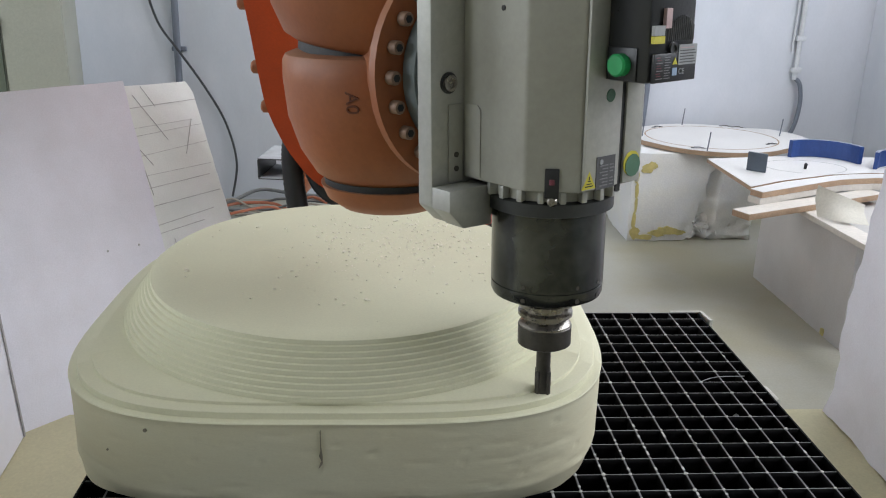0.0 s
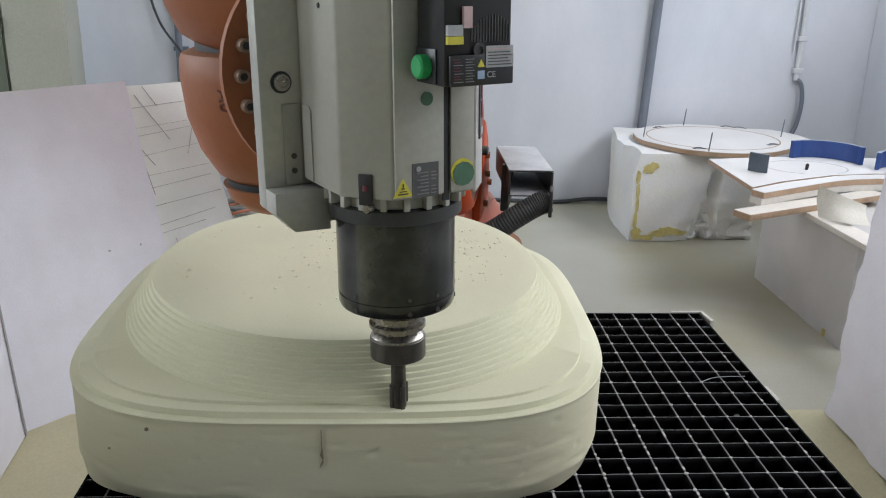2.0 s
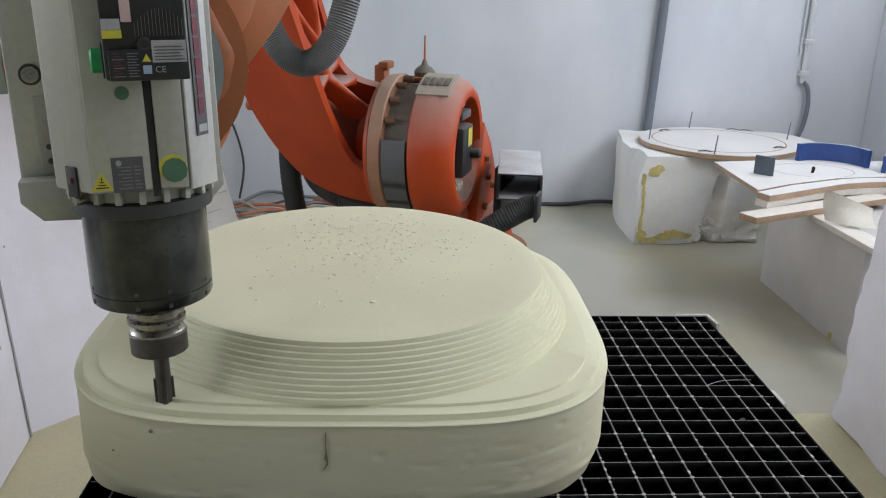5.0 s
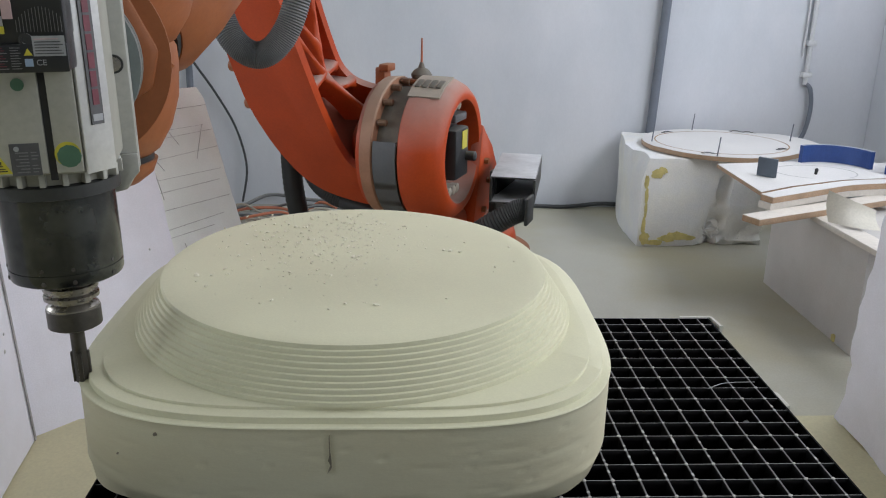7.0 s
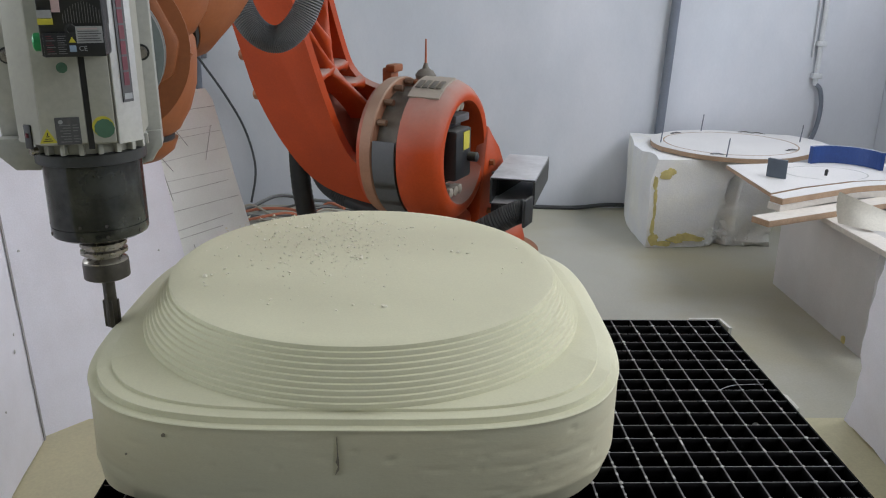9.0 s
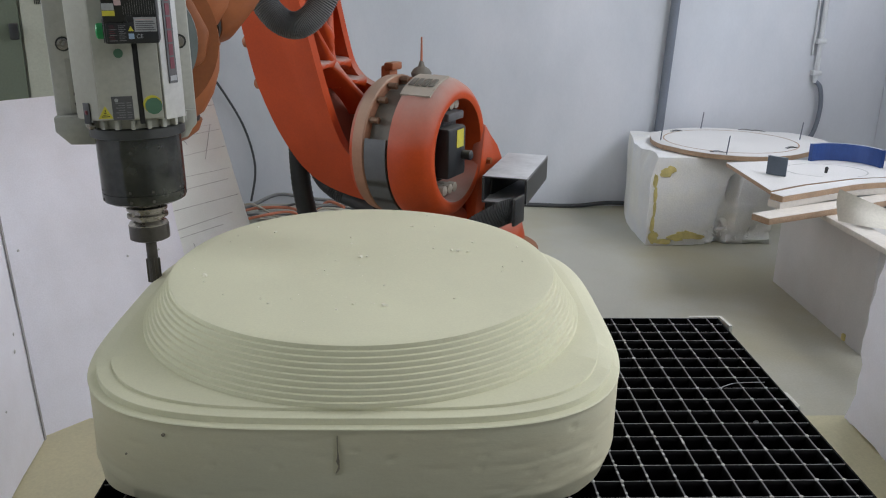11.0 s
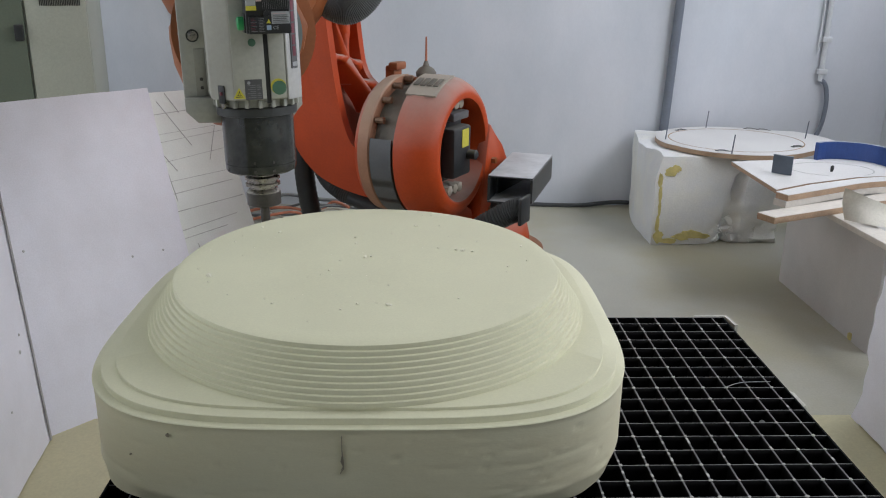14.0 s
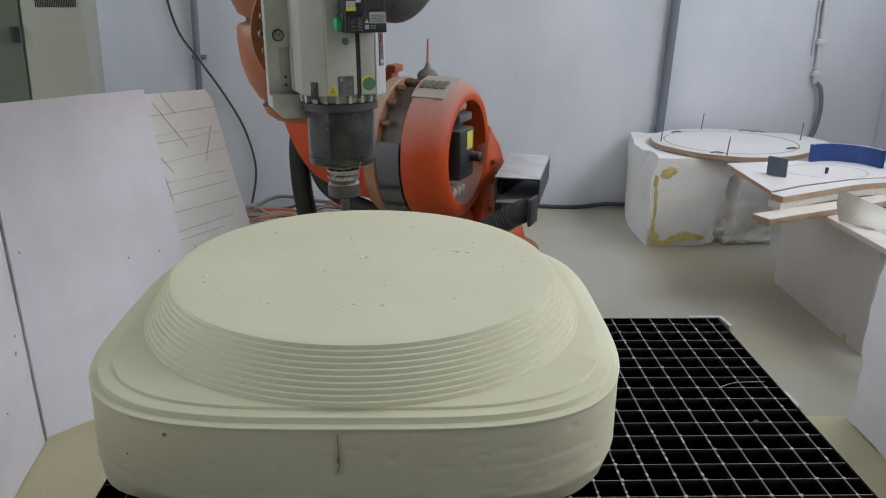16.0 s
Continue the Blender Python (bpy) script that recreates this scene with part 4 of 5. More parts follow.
    for z, x in ((0.40, -0.484), (0.25, -0.480), (0.62, -0.482)):
        part("stud", add_turned(NEW(), [(0.02, 0.0), (0.02, 0.022), (0.014, 0.028)], 14, pose(x, -0.128, z) @ pose(0, 0, 0, 0, -90, 0)), ORANGE_DUSTY, link)

    # forearm, along -y from the elbow, and the wrist
    fore = part("forearm", add_turned(NEW(), [(0.12, -0.45), (0.20, -0.40), (0.21, 0.0), (0.19, 0.35), (0.150, 0.62), (0.142, 0.80)], 40, TOWARDS), ORANGE_DUSTY, robot, "tapered orange forearm")
    part("elbow_drum", add_turned(NEW(), [(0.20, -0.36), (0.22, -0.34), (0.22, 0.20), (0.20, 0.22)], 40, ALONG_X), ORANGE, fore)
    part("forearm_end", add_turned(NEW(), [(0.140, 0.803), (0.152, 0.82), (0.156, 0.93), (0.150, 1.02), (0.130, 1.05)], 40, TOWARDS), ORANGE_DUSTY, fore)
    part("seam_ring", add_turned(NEW(), [(0.128, 1.051), (0.128, 1.062)], 40, TOWARDS), INK, fore)
    hand = part("wrist", add_turned(NEW(), [(0.098, -0.168), (0.112, -0.158), (0.134, -0.122), (0.149, -0.075), (0.154, -0.02), (0.153, 0.006), (0.149, 0.014), (0.138, 0.018)], 48), ORANGE_DUSTY, robot, "round dusty orange wrist with a bolted flange")
    part("neck", add_turned(NEW(), [(0.085, 0.02), (0.100, 0.07), (0.112, 0.105), (0.126, 0.132), (0.136, 0.145), (0.136, 0.16)], 48, TOWARDS), ORANGE_DUSTY, hand)
    part("wrist_rim", add_turned(NEW(), [(0.145, 0.161), (0.150, 0.163), (0.150, 0.176), (0.120, 0.178)], 48, TOWARDS), ORANGE_DUSTY, hand)
    part("flange", add_turned(NEW(), [(0.104, 0.179), (0.112, 0.182), (0.112, 0.205), (0.107, 0.206), (0.107, 0.210), (0.112, 0.211), (0.112, 0.240)], 48, TOWARDS), FLANGE, hand, "blue grey tool flange")
    for i in range(22):
        w = 2 * math.pi * i / 22
        if math.cos(w) > 0.3:
            continue
        g = NEW()
        add_turned(g, [(0.0088, 0.178), (0.0088, 0.189), (0.0075, 0.191)], 12, TOWARDS @ pose(0.128 * math.cos(w), 0.128 * math.sin(w), 0))
        b = part("bolt", g, BOLT, hand, "dusty socket head bolt")
        g = NEW()
        add_turned(g, [(0.005, 0.1912), (0.005, 0.1918)], 6, TOWARDS @ pose(0.128 * math.cos(w), 0.128 * math.sin(w), 0))
        part("hex_socket", g, INK, b)
    boss = part("cast_boss", add_prism(NEW(), [(0.05, -0.085), (0.122, -0.045), (0.136, 0.01), (0.10, 0.09), (0.04, 0.10)], 0.075, 0.185, Matrix(((1, 0, 0, 0), (0, 0, -1, 0), (0, 1, 0, 0), (0, 0, 0, 1))), 0.012), ORANGE_DUSTY, hand, "angular cast boss")
    for x, z in ((0.116, -0.05), (0.092, -0.066), (0.128, -0.028)):
        part("bolt", add_turned(NEW(), [(0.010, 0), (0.010, 0.028)], 12, pose(x, -0.16, z, 0, 40, 0)), ORANGE_DUSTY, boss)
    side = Vector((-0.828, -0.553, -0.09)).normalized()
    along = (Vector((0.05, 0.0, -1.0)) - side * Vector((0.05, 0.0, -1.0)).dot(side)).normalized()
    txt = bpy.data.curves.new("axis_mark", "FONT")
    txt.body, txt.size, txt.extrude = "A0", 0.026, 0.0008
    txt.materials.append(STAMP)
    mark = new("axis_mark", txt)
    mark.parent = hand
    mark.matrix_basis = Matrix.Translation(Vector((-0.1298, -0.0803, -0.026)) + side * 0.0015) @ Matrix((along, side.cross(along), side)).transposed().to_4x4()
    part("lower_seam", add_turned(NEW(), [(0.100, -0.178), (0.101, -0.167)], 40), RUBBER, hand)
    part("lower_cover", add_turned(NEW(), [(0.04, -0.222), (0.075, -0.214), (0.097, -0.198), (0.106, -0.1765)], 40), ORANGE_DUSTY, hand)
    part("upper_seam", add_turned(NEW(), [(0.132, 0.008), (0.132, 0.030)], 40, pose(0, 0, 0, 6, 4, 0)), INK, hand)
    part("upper_cover", add_turned(NEW(), [(0.138, 0.022), (0.153, 0.030), (0.173, 0.066), (0.186, 0.115), (0.192, 0.16), (0.180, 0.22), (0.14, 0.28), (0.08, 0.31)], 40, pose(0, 0, 0, 6, 4, 0)), ORANGE_DUSTY, hand)
    return robot, col, link, fore, hand


def build_spindle():
    """The milling spindle; its origin is the tool's tip, its axis z, its front -y."""
    s = thing("milling_spindle", spindle_pose(*TIP[0][1:]), "grey milling spindle with dark nose and running end mill", "milling spindle")
    tool = part("tool_holder", add_turned(NEW(), [(0.031, 0.083), (0.0335, 0.085), (0.0335, 0.112), (0.030, 0.116), (0.026, 0.118), (0.026, 0.122), (0.035, 0.124), (0.035, 0.129), (0.029, 0.131), (0.029, 0.135), (0.035, 0.137), (0.035, 0.142), (0.028, 0.145), (0.028, 0.152)], 40), STEEL, s, "steel tool holder with collet nut")
    part("collet_nut", add_turned(NEW(), [(0.030, 0.082), (0.0345, 0.0845), (0.0345, 0.109), (0.032, 0.1115)], 40), DARK_STEEL, tool)
    cutter = part("end_mill", add_turned(NEW(), [(0.0095, 0.040), (0.0095, 0.0825)], 20), DARK_STEEL, s, "dark end mill")
    for i in range(4):
        part("flute", add_box(NEW(), (0.0080, -0.003, 0.0), (0.0122, 0.003, 0.044), 0.001, Matrix.Rotation(i * math.pi / 2, 4, "Z")), DARK_STEEL, cutter)
    part("cutter_core", add_turned(NEW(), [(0.0095, 0.0005), (0.0098, 0.046)], 16), DARK_STEEL, cutter)
    nose = part("nose", add_turned(NEW(), [(0.040, 0.153), (0.060, 0.1535), (0.0685, 0.158), (0.0705, 0.163), (0.0705, 0.1735), (0.0695, 0.174), (0.0695, 0.1755), (0.0708, 0.176), (0.0705, 0.27)], 56), NOSE, s, "dark grey steel nose cylinder with pale reflections painted in")
    for z, r in ((0.164, 0.003), (0.181, 0.0025)):
        for w in (-105, -75, -30, 200):
            a = radians(w)
            part("screw", add_turned(NEW(), [(r, 0.0), (r, 0.0712)], 10, pose(0, 0, z) @ Matrix.Rotation(a, 4, "Z") @ ALONG_X), DARK_STEEL, nose)
    part("collar", add_turned(NEW(), [(0.074, 0.2705), (0.0785, 0.272), (0.0785, 0.287), (0.076, 0.289)], 56), COLLAR, s, "dark clamping collar")
    part("lower_flange", add_turned(NEW(), [(0.072, 0.2895), (0.072, 0.3055)], 48), BODY_GREY, s)
    for i in range(20):
        w = radians(i * 18)
        g = NEW()
        add_box(g, (0.0722, -0.0035, 0.2895), (0.083, 0.0035, 0.305), 0.001, Matrix.Rotation(w, 4, "Z"))
        part("cooling_fin", g, ALU, s)
    poly = [(-0.048, -0.090), (0.050, -0.090), (0.080, -0.056), (0.080, 0.062), (-0.088, 0.062), (-0.088, -0.042)]
    body = part("body", add_prism(NEW(), poly, 0.306, 0.86, None, 0.0035), BODY_GREY, s, "angular grey painted spindle body")
    part("front_slot", add_box(NEW(), (0.0122, -0.0915, 0.300), (0.0200, -0.0895, 0.47)), INK, body)
    for x0, x1 in ((-0.047, 0.0118), (0.0204, 0.0498)):
        part("front_cover", add_box(NEW(), (x0, -0.0945, 0.309), (x1, -0.0905, 0.80), 0.0012), ALU, body)
    turned = pose(0.0652, -0.0728, 0, 0, 0, 48.6)
    part("silver_cover", add_box(NEW(), (-0.0222, -0.0045, 0.305), (0.0222, 0.0, 0.80), 0.0015, turned), ALU_SILVER, body, "bright silver cover strip")
    strip = part("type_strip", add_box(NEW(), (-0.009, -0.0065, 0.362), (0.009, -0.0047, 0.56), 0, turned), LABEL_GREY, body, "grey strip with dark red lettering")
    for k in range(8):
        part("red_print", add_box(NEW(), (-0.0045, -0.0073, 0.385 + k * 0.021), (0.0045, -0.0066, 0.403 + k * 0.021), 0, turned), PRINT_RED, strip)
    part("strip_end", add_box(NEW(), (-0.007, -0.0073, 0.366), (0.007, -0.0066, 0.374), 0, turned), LABEL_WHITE, strip)
    # stickers on the front
    f = -0.0952
    tri = part("warning_sticker", add_prism(NEW(), [(-0.0115, 0.0), (0.0115, 0.0), (0.0, 0.020)], 0.0, 0.001, pose(-0.0385, f + 0.0015, 0.311, 90, 0, 0)), YELLOW, body, "yellow triangular warning sticker")
    for x, y, a, b in ((-0.0062, 0.0026, 0.0124, 0.0012), (-0.0042, 0.0055, 0.0084, 0.0010), (-0.0022, 0.0085, 0.0044, 0.0012), (-0.0006, 0.0105, 0.0012, 0.0040)):
        part("mark", add_box(NEW(), (x, y, 0.0011), (x + a, y + b, 0.0016), 0, pose(-0.0385, f + 0.0015, 0.311, 90, 0, 0)), INK, tri)
    lab = part("rating_plate", add_box(NEW(), (-0.0275, f, 0.308), (0.0045, f + 0.001, 0.3455)), LABEL_GREY, body, "small dark rating plate")
    for k in range(7):
        part("print_line", add_box(NEW(), (-0.022 + 0.004 * (k % 2), f - 0.0006, 0.3115 + k * 0.0038), (-0.008, f - 0.0001, 0.3127 + k * 0.0038)), FAINT, lab)
        if k != 3:
            part("print_line", add_box(NEW(), (-0.005, f - 0.0006, 0.3115 + k * 0.0038), (0.001 + 0.0015 * (k % 2), f - 0.0001, 0.3127 + k * 0.0038)), FAINT, lab)
    part("plate_dot", add_turned(NEW(), [(0.003, 0), (0.003, 0.0006)], 12, pose(-0.020, f - 0.0001, 0.3395, 90)), LABEL_WHITE, lab)
    dot = part("round_sticker", add_turned(NEW(), [(0.0145, 0), (0.0145, 0.001)], 28, pose(0.0345, f + 0.001, 0.331, 90)), YELLOW, body, "worn green and yellow round sticker")
    part("green_field", add_turned(NEW(), [(0.0135, 0.0012), (0.0135, 0.0018)], 11, pose(0.0360, f + 0.001, 0.3285, 90)), GREEN_DOT, dot)
    part("green_dot", add_turned(NEW(), [(0.0072, 0), (0.0072, 0.001)], 20, pose(-0.009, f + 0.001, 0.4125, 90)), GREEN_DOT, body)
    slot = part("lock_slot", add_box(NEW(), (-0.008, -0.0016, 0.0), (0.008, 0.001, 0.034), 0.0012, pose(-0.069, -0.067, 0.300, 0, 0, -47)), INK, body)
    part("lock_pin", add_turned(NEW(), [(0.0032, 0), (0.0032, 0.006)], 12, pose(-0.0697, -0.0677, 0.316)), PRINT_RED, slot, "dark red locking pin")
    part("lock_screw", add_turned(NEW(), [(0.006, 0), (0.006, 0.008), (0.004, 0.010)], 10, pose(-0.062, -0.062, 0.296) @ pose(0, 0, 0, 90, 0, -47)), STEEL, body)
    part("side_cover", add_prism(NEW(), [(0.03, 0.31), (0.055, 0.31), (0.055, 0.395), (0.035, 0.395), (0.03, 0.39)], 0.0882, 0.0896, Matrix(((0, 0, -1, 0), (1, 0, 0, 0), (0, 1, 0, 0), (0, 0, 0, 1)))), BODY_GREY, body)
    for z in (0.335, 0.505):
        part("screw", add_turned(NEW(), [(0.003, 0), (0.003, 0.001)], 10, pose(-0.0882, -0.005 if z > 0.4 else 0.043, z, 0, -90, 0)), INK, body)

    # the mounting plate
    outline_ = [(-0.136, 0.275), (-0.112, 0.252), (-0.070, 0.250), (0.062, 0.246), (0.080, 0.250), (0.098, 0.278), (0.098, 0.86), (-0.136, 0.86)]
    plate = part("mounting_plate", add_prism(NEW(), outline_, -0.089, -0.063, Matrix(((1, 0, 0, 0), (0, 0, -1, 0), (0, 1, 0, 0), (0, 0, 0, 1))), 0.0025), ALU, s, "pale aluminium mounting plate")
    for sx in (-1, 1):
        e, bx = (0.136, -0.110) if sx < 0 else (0.098, 0.080)
        m2 = Matrix(((sx, 0, 0, 0), (0, 0, -1, 0), (0, 1, 0, 0), (0, 0, 0, 1)))
        part("foot_lug", add_prism(NEW(), [(e, 0.275), (e - 0.022, 0.252), (0.070, 0.250), (0.070, 0.300), (e, 0.300)], -0.0625, -0.030 if sx < 0 else -0.055, m2, 0.001), ALU, plate)
        cb = part("counterbore", add_turned(NEW(), [(0.0125, 0), (0.0125, 0.0012)], 24, pose(bx, 0.0628, 0.42, 90)), COLLAR, plate)
        part("plate_bolt", add_turned(NEW(), [(0.0095, 0), (0.0095, 0.004), (0.006, 0.0045), (0.006, 0.002)], 20, pose(bx, 0.0615, 0.42, 90)), STEEL, plate, "steel socket screw")

    part("recess_cover", add_box(NEW(), (-0.111, 0.0605, 0.302), (-0.0895, 0.0628, 0.395), 0.0008), BODY_GREY, plate)
    for z in (0.318, 0.335):
        part("cover_screw", add_turned(NEW(), [(0.0035, 0), (0.0035, 0.001)], 10, pose(-0.100, 0.0604, z, 90)), DARK_STEEL, plate)
    # the terminal box on the front
    box = part("terminal_box", add_box(NEW(), (-0.021, -0.150, 0.430), (0.058, -0.0955, 0.86), 0.004), BOX_BLACK, s, "black terminal box with rating labels")
    g = -0.1508
    part("green_lamp", add_turned(NEW(), [(0.012, 0), (0.012, 0.010), (0.010, 0.012)], 24, pose(-0.0225, -0.118, 0.448, 0, -90, 0)), GREEN, box, "round green button")
    part("lamp_collar", add_box(NEW(), (-0.0230, -0.137, 0.4315), (-0.0212, -0.098, 0.466), 0.001), BOX_BLACK, box)
    part("lower_shell", add_box(NEW(), (-0.0165, -0.1545, 0.4305), (0.0575, -0.1505, 0.4605), 0.001), BOX_BLACK, box)
    for name_, mat_, x0, z0, x1, z1 in (("rating_label", LABEL_WHITE, 0.0240, 0.4475, 0.0560, 0.4685), ("blue_label", LABEL_WHITE, -0.0195, 0.4790, -0.0025, 0.4890), ("yellow_label", YELLOW, -0.0195, 0.4710, -0.0020, 0.4785), ("pink_label", LABEL_PINK, -0.0015, 0.4860, 0.0080, 0.5060), ("small_label", LABEL_BLUE, 0.0145, 0.4370, 0.0225, 0.4450)):
        lb = part(name_, add_box(NEW(), (x0, g - 0.0046, z0), (x1, g - 0.0002 if z0 > 0.4606 else g - 0.0039, z1)), mat_, box)
        if name_ == "rating_label":
            for k in range(6):
                part("print_line", add_box(NEW(), (x0 + 0.002, g - 0.0051, z0 + 0.0022 + k * 0.003), (x1 - 0.002 - 0.002 * (k % 3), g - 0.0047, z0 + 0.0033 + k * 0.003)), LABEL_PINK if k > 4 else LABEL_GREY, lb)
    part("warning_mark", add_prism(NEW(), [(-0.0042, 0), (0.0042, 0), (0, 0.0075)], 0, 0.0006, pose(0.0185, g - 0.0038, 0.4485, 90)), YELLOW, box)
    txt = bpy.data.curves.new("approval_mark", "FONT")
    txt.body, txt.size, txt.extrude = "CE", 0.0085, 0.0003
    txt.materials.append(LABEL_WHITE)
    ob = new("approval_mark", txt)
    ob.parent = box
    ob.matrix_basis = pose(0.0255, g - 0.0042, 0.4380, 90)
    part("eyelet", add_turned(NEW(), [(0.007, 0), (0.007, 0.003), (0.004, 0.003), (0.004, 0.001)], 20, pose(0.0175, g - 0.0005, 0.4645, 90)), BLACK_SATIN, box)
    # a torque curve printed on the box
    for k in range(14):
        u = k / 13
        h = 0.022 * math.sin(math.pi * (0.12 + 0.7 * u))
        part("curve_bar", add_box(NEW(), (0.010 + u * 0.044, g - 0.0004, 0.4725), (0.0104 + u * 0.044, g + 0.0006, 0.4765 + h)), FAINT, box)
    for k in range(9):
        part("print_line", add_box(NEW(), (-0.013 + 0.001 * (k % 2), g - 0.0042, 0.4345 + k * 0.0027), (-0.002 - 0.002 * (k % 3), g - 0.0037, 0.4353 + k * 0.0027)), PRINT_RED if k % 3 else FAINT, box)
        part("print_line", add_box(NEW(), (0.001, g - 0.0042, 0.4345 + k * 0.0027), (0.011 - 0.002 * (k % 2), g - 0.0037, 0.4353 + k * 0.0027)), FAINT, box)
    part("type_plate", add_box(NEW(), (0.0515, -0.0975, 0.470), (0.0585, -0.0950, 0.52)), LABEL_WHITE, body)
    return s


# ---- foam blocks and boards ----
def build_store():
    """Two foam blocks by the wall and bench side, with boards and cut parts on them."""
    bm = add_prism(NEW(), [(0.0, 0.0), (0.66, -0.01), (0.70, 0.70), (0.06, 0.72), (0.0, 0.36)], 0.0, 0.465)
    bmesh.ops.subdivide_edges(bm, edges=bm.edges, cuts=16, use_grid_fill=True)
    bmesh.ops.triangulate(bm, faces=[f for f in bm.faces if len(f.verts) > 4])
    rough_up(bm, 0.008, 9, 2.0)
    for v in bm.verts:
        c = v.co
        if c.y < 0.12 and c.x > 0.26:
            d = max(0.0, 1 - c.z / 0.34) * min(1.0, (c.x - 0.26) / 0.08)
            c.y += d * (0.05 + 0.06 * noise.noise(Vector((c.x * 22, 3, c.z * 22))))
            c.z += 0.02 * d * noise.noise(Vector((c.x * 30, 7, c.z * 30)))
        if c.x < 0.06 and c.z > 0.36 and c.y < 0.2:
            c.x += 0.03 * (c.z - 0.36) / 0.1
        if 0.36 < c.x < 0.46 and c.y < 0.1:
            c.y += 0.10 * max(0.0, 1 - abs(c.x - 0.42 + 0.22 * (0.25 - c.z)) / 0.05) * (1.0 if c.z < 0.36 else 0.3)
    blk = thing("foam_block", pose(0.80, 2.55, FLOOR), "old white polystyrene block with yellow glue stains and broken foot", "foam block", "foam blocks on the floor")
    part("block", bm, EPS_OLD, blk, smooth=50)
    rnd = random.Random(21)
    depth = 0.004
    for x, z, rx, rz in ((0.075, 0.385, 0.035, 0.030), (0.10, 0.40, 0.026, 0.022), (0.022, 0.345, 0.014, 0.035), (0.028, 0.27, 0.009, 0.055), (0.03, 0.19, 0.008, 0.05), (0.025, 0.11, 0.011, 0.05), (0.035, 0.045, 0.028, 0.036), (0.09, 0.022, 0.05, 0.014), (0.155, 0.045, 0.05, 0.018), (0.205, 0.06, 0.06, 0.022), (0.26, 0.05, 0.045, 0.014)):
        k = 16
        poly = [(x + rx * math.cos(2 * math.pi * i / k) * rnd.uniform(0.7, 1.1), z + rz * math.sin(2 * math.pi * i / k) * rnd.uniform(0.7, 1.1)) for i in range(k)]
        depth += 0.0006
        part("glue_stain", add_prism(NEW(), poly, 0.0, depth, pose(0, 0.0, 0, 90)), GLUE, blk, "dried yellow glue")
    bm = NEW()
    for i in range(46):
        x = rnd.choice((rnd.gauss(0.30, 0.025), rnd.uniform(0.40, 0.64), rnd.uniform(0.28, 0.64)))
        z = min(0.13, abs(rnd.gauss(0, 0.06))) + 0.02
        s = rnd.uniform(0.025, 0.048)
        bmesh.ops.create_icosphere(bm, subdivisions=3, radius=1.0, matrix=pose(x, 0.084 + rnd.uniform(-0.01, 0.02), z, rnd.uniform(0, 90), rnd.uniform(0, 90), 0) @ Matrix.Diagonal((s * rnd.uniform(0.5, 1.1), s, s * rnd.uniform(0.6, 1.4), 1)))
    rough_up(bm, 0.022, 38)
    rough_up(bm, 0.009, 95)
    tagged(part("broken_edge", bm, EPS_OLD, blk, "crumbling broken foam", 55), kind="stuff")

    # the wooden ring board that lies on it
    top = -0.180
    b = thing("ring_board", pose(1.29, 2.84, top), "white-faced plywood board with a round routed groove", "board")
    shape = []
    for i in range(44):
        w = 2 * math.pi * i / 44
        r = 0.415 if -0.3 < math.sin(w) < 2 else 0.40
        shape.append((r * math.cos(w), 0.405 * math.sin(w)))
    shape = [p for p in shape if not (p[0] > 0.30 and p[1] < -0.12)]
    bm = add_prism(NEW(), [(x + (0.12 if x > 0.28 else 0), y) for x, y in shape], 0.0, 0.022, None)
    part("ply_edge", bm, WOOD_EDGE, b, "brown plywood edge", 0)
    part("face", add_prism(NEW(), [(0.996 * (x + (0.12 if x > 0.28 else 0)), 0.996 * y) for x, y in shape], 0.0222, 0.0245), BOARD, b, "dusty white face", 0)
    ring = NEW()
    for i in range(56):
        w0, w1 = 2 * math.pi * i / 56, 2 * math.pi * (i + 1) / 56
        add_prism(ring, [(r * math.cos(w), 0.94 * r * math.sin(w)) for r, w in ((0.343, w0), (0.35, w0), (0.35, w1), (0.343, w1))], 0.0246, 0.0252)
    part("groove", ring, WOOD_EDGE, b, "routed circular groove", 0)
    for x, y in ((-0.375, 0.003), (-0.037, 0.37), (-0.152, -0.365), (0.40, 0.054)):
        part("pin", add_turned(NEW(), [(0.0035, 0.022), (0.003, 0.12)], 8, pose(x, y, 0, 4, 3, 0)), PIPE, b, "thin upright metal pin")
    for x, y, a in ((-0.205, 0.28, 25), (-0.17, -0.305, -8), (0.26, -0.18, 20), (0.21, 0.33, -10), (0.27, 0.30, -14)):
        g = NEW()
        for k in range(5):
            add_box(g, (-0.04 + k * 0.016, -0.008, 0.0255 + 0.004 * math.sin(k)), (-0.024 + k * 0.016, 0.008, 0.028 + 0.004 * math.sin(k)), 0, pose(x, y, 0, 0, 0, a))
        part("tape_scrap", g, LABEL_GREY, b, "curled dark tape scrap", 0)

    # the bench block and what lies on it
    bm = add_box(NEW(), (0.0, 0.0, 0.0), (1.0, 0.80, 0.415))
    bmesh.ops.subdivide_edges(bm, edges=bm.edges, cuts=10, use_grid_fill=True)
    rough_up(bm, 0.004, 12, 5.0)
    blk = thing("foam_block", pose(1.254, 1.22, FLOOR, 0, 0, 0), "large pale foam block used as a low bench", "foam block", "foam blocks on the floor")
    part("block", bm, EPS_SHADED, blk)
    bm = add_box(NEW(), (-0.006, 0.125, 0.001), (0.012, 0.150, 0.03), 0.006)
    rough_up(bm, 0.004, 50)
    part("glue_stain", bm, GLUE, blk, "brownish glue at the foot")
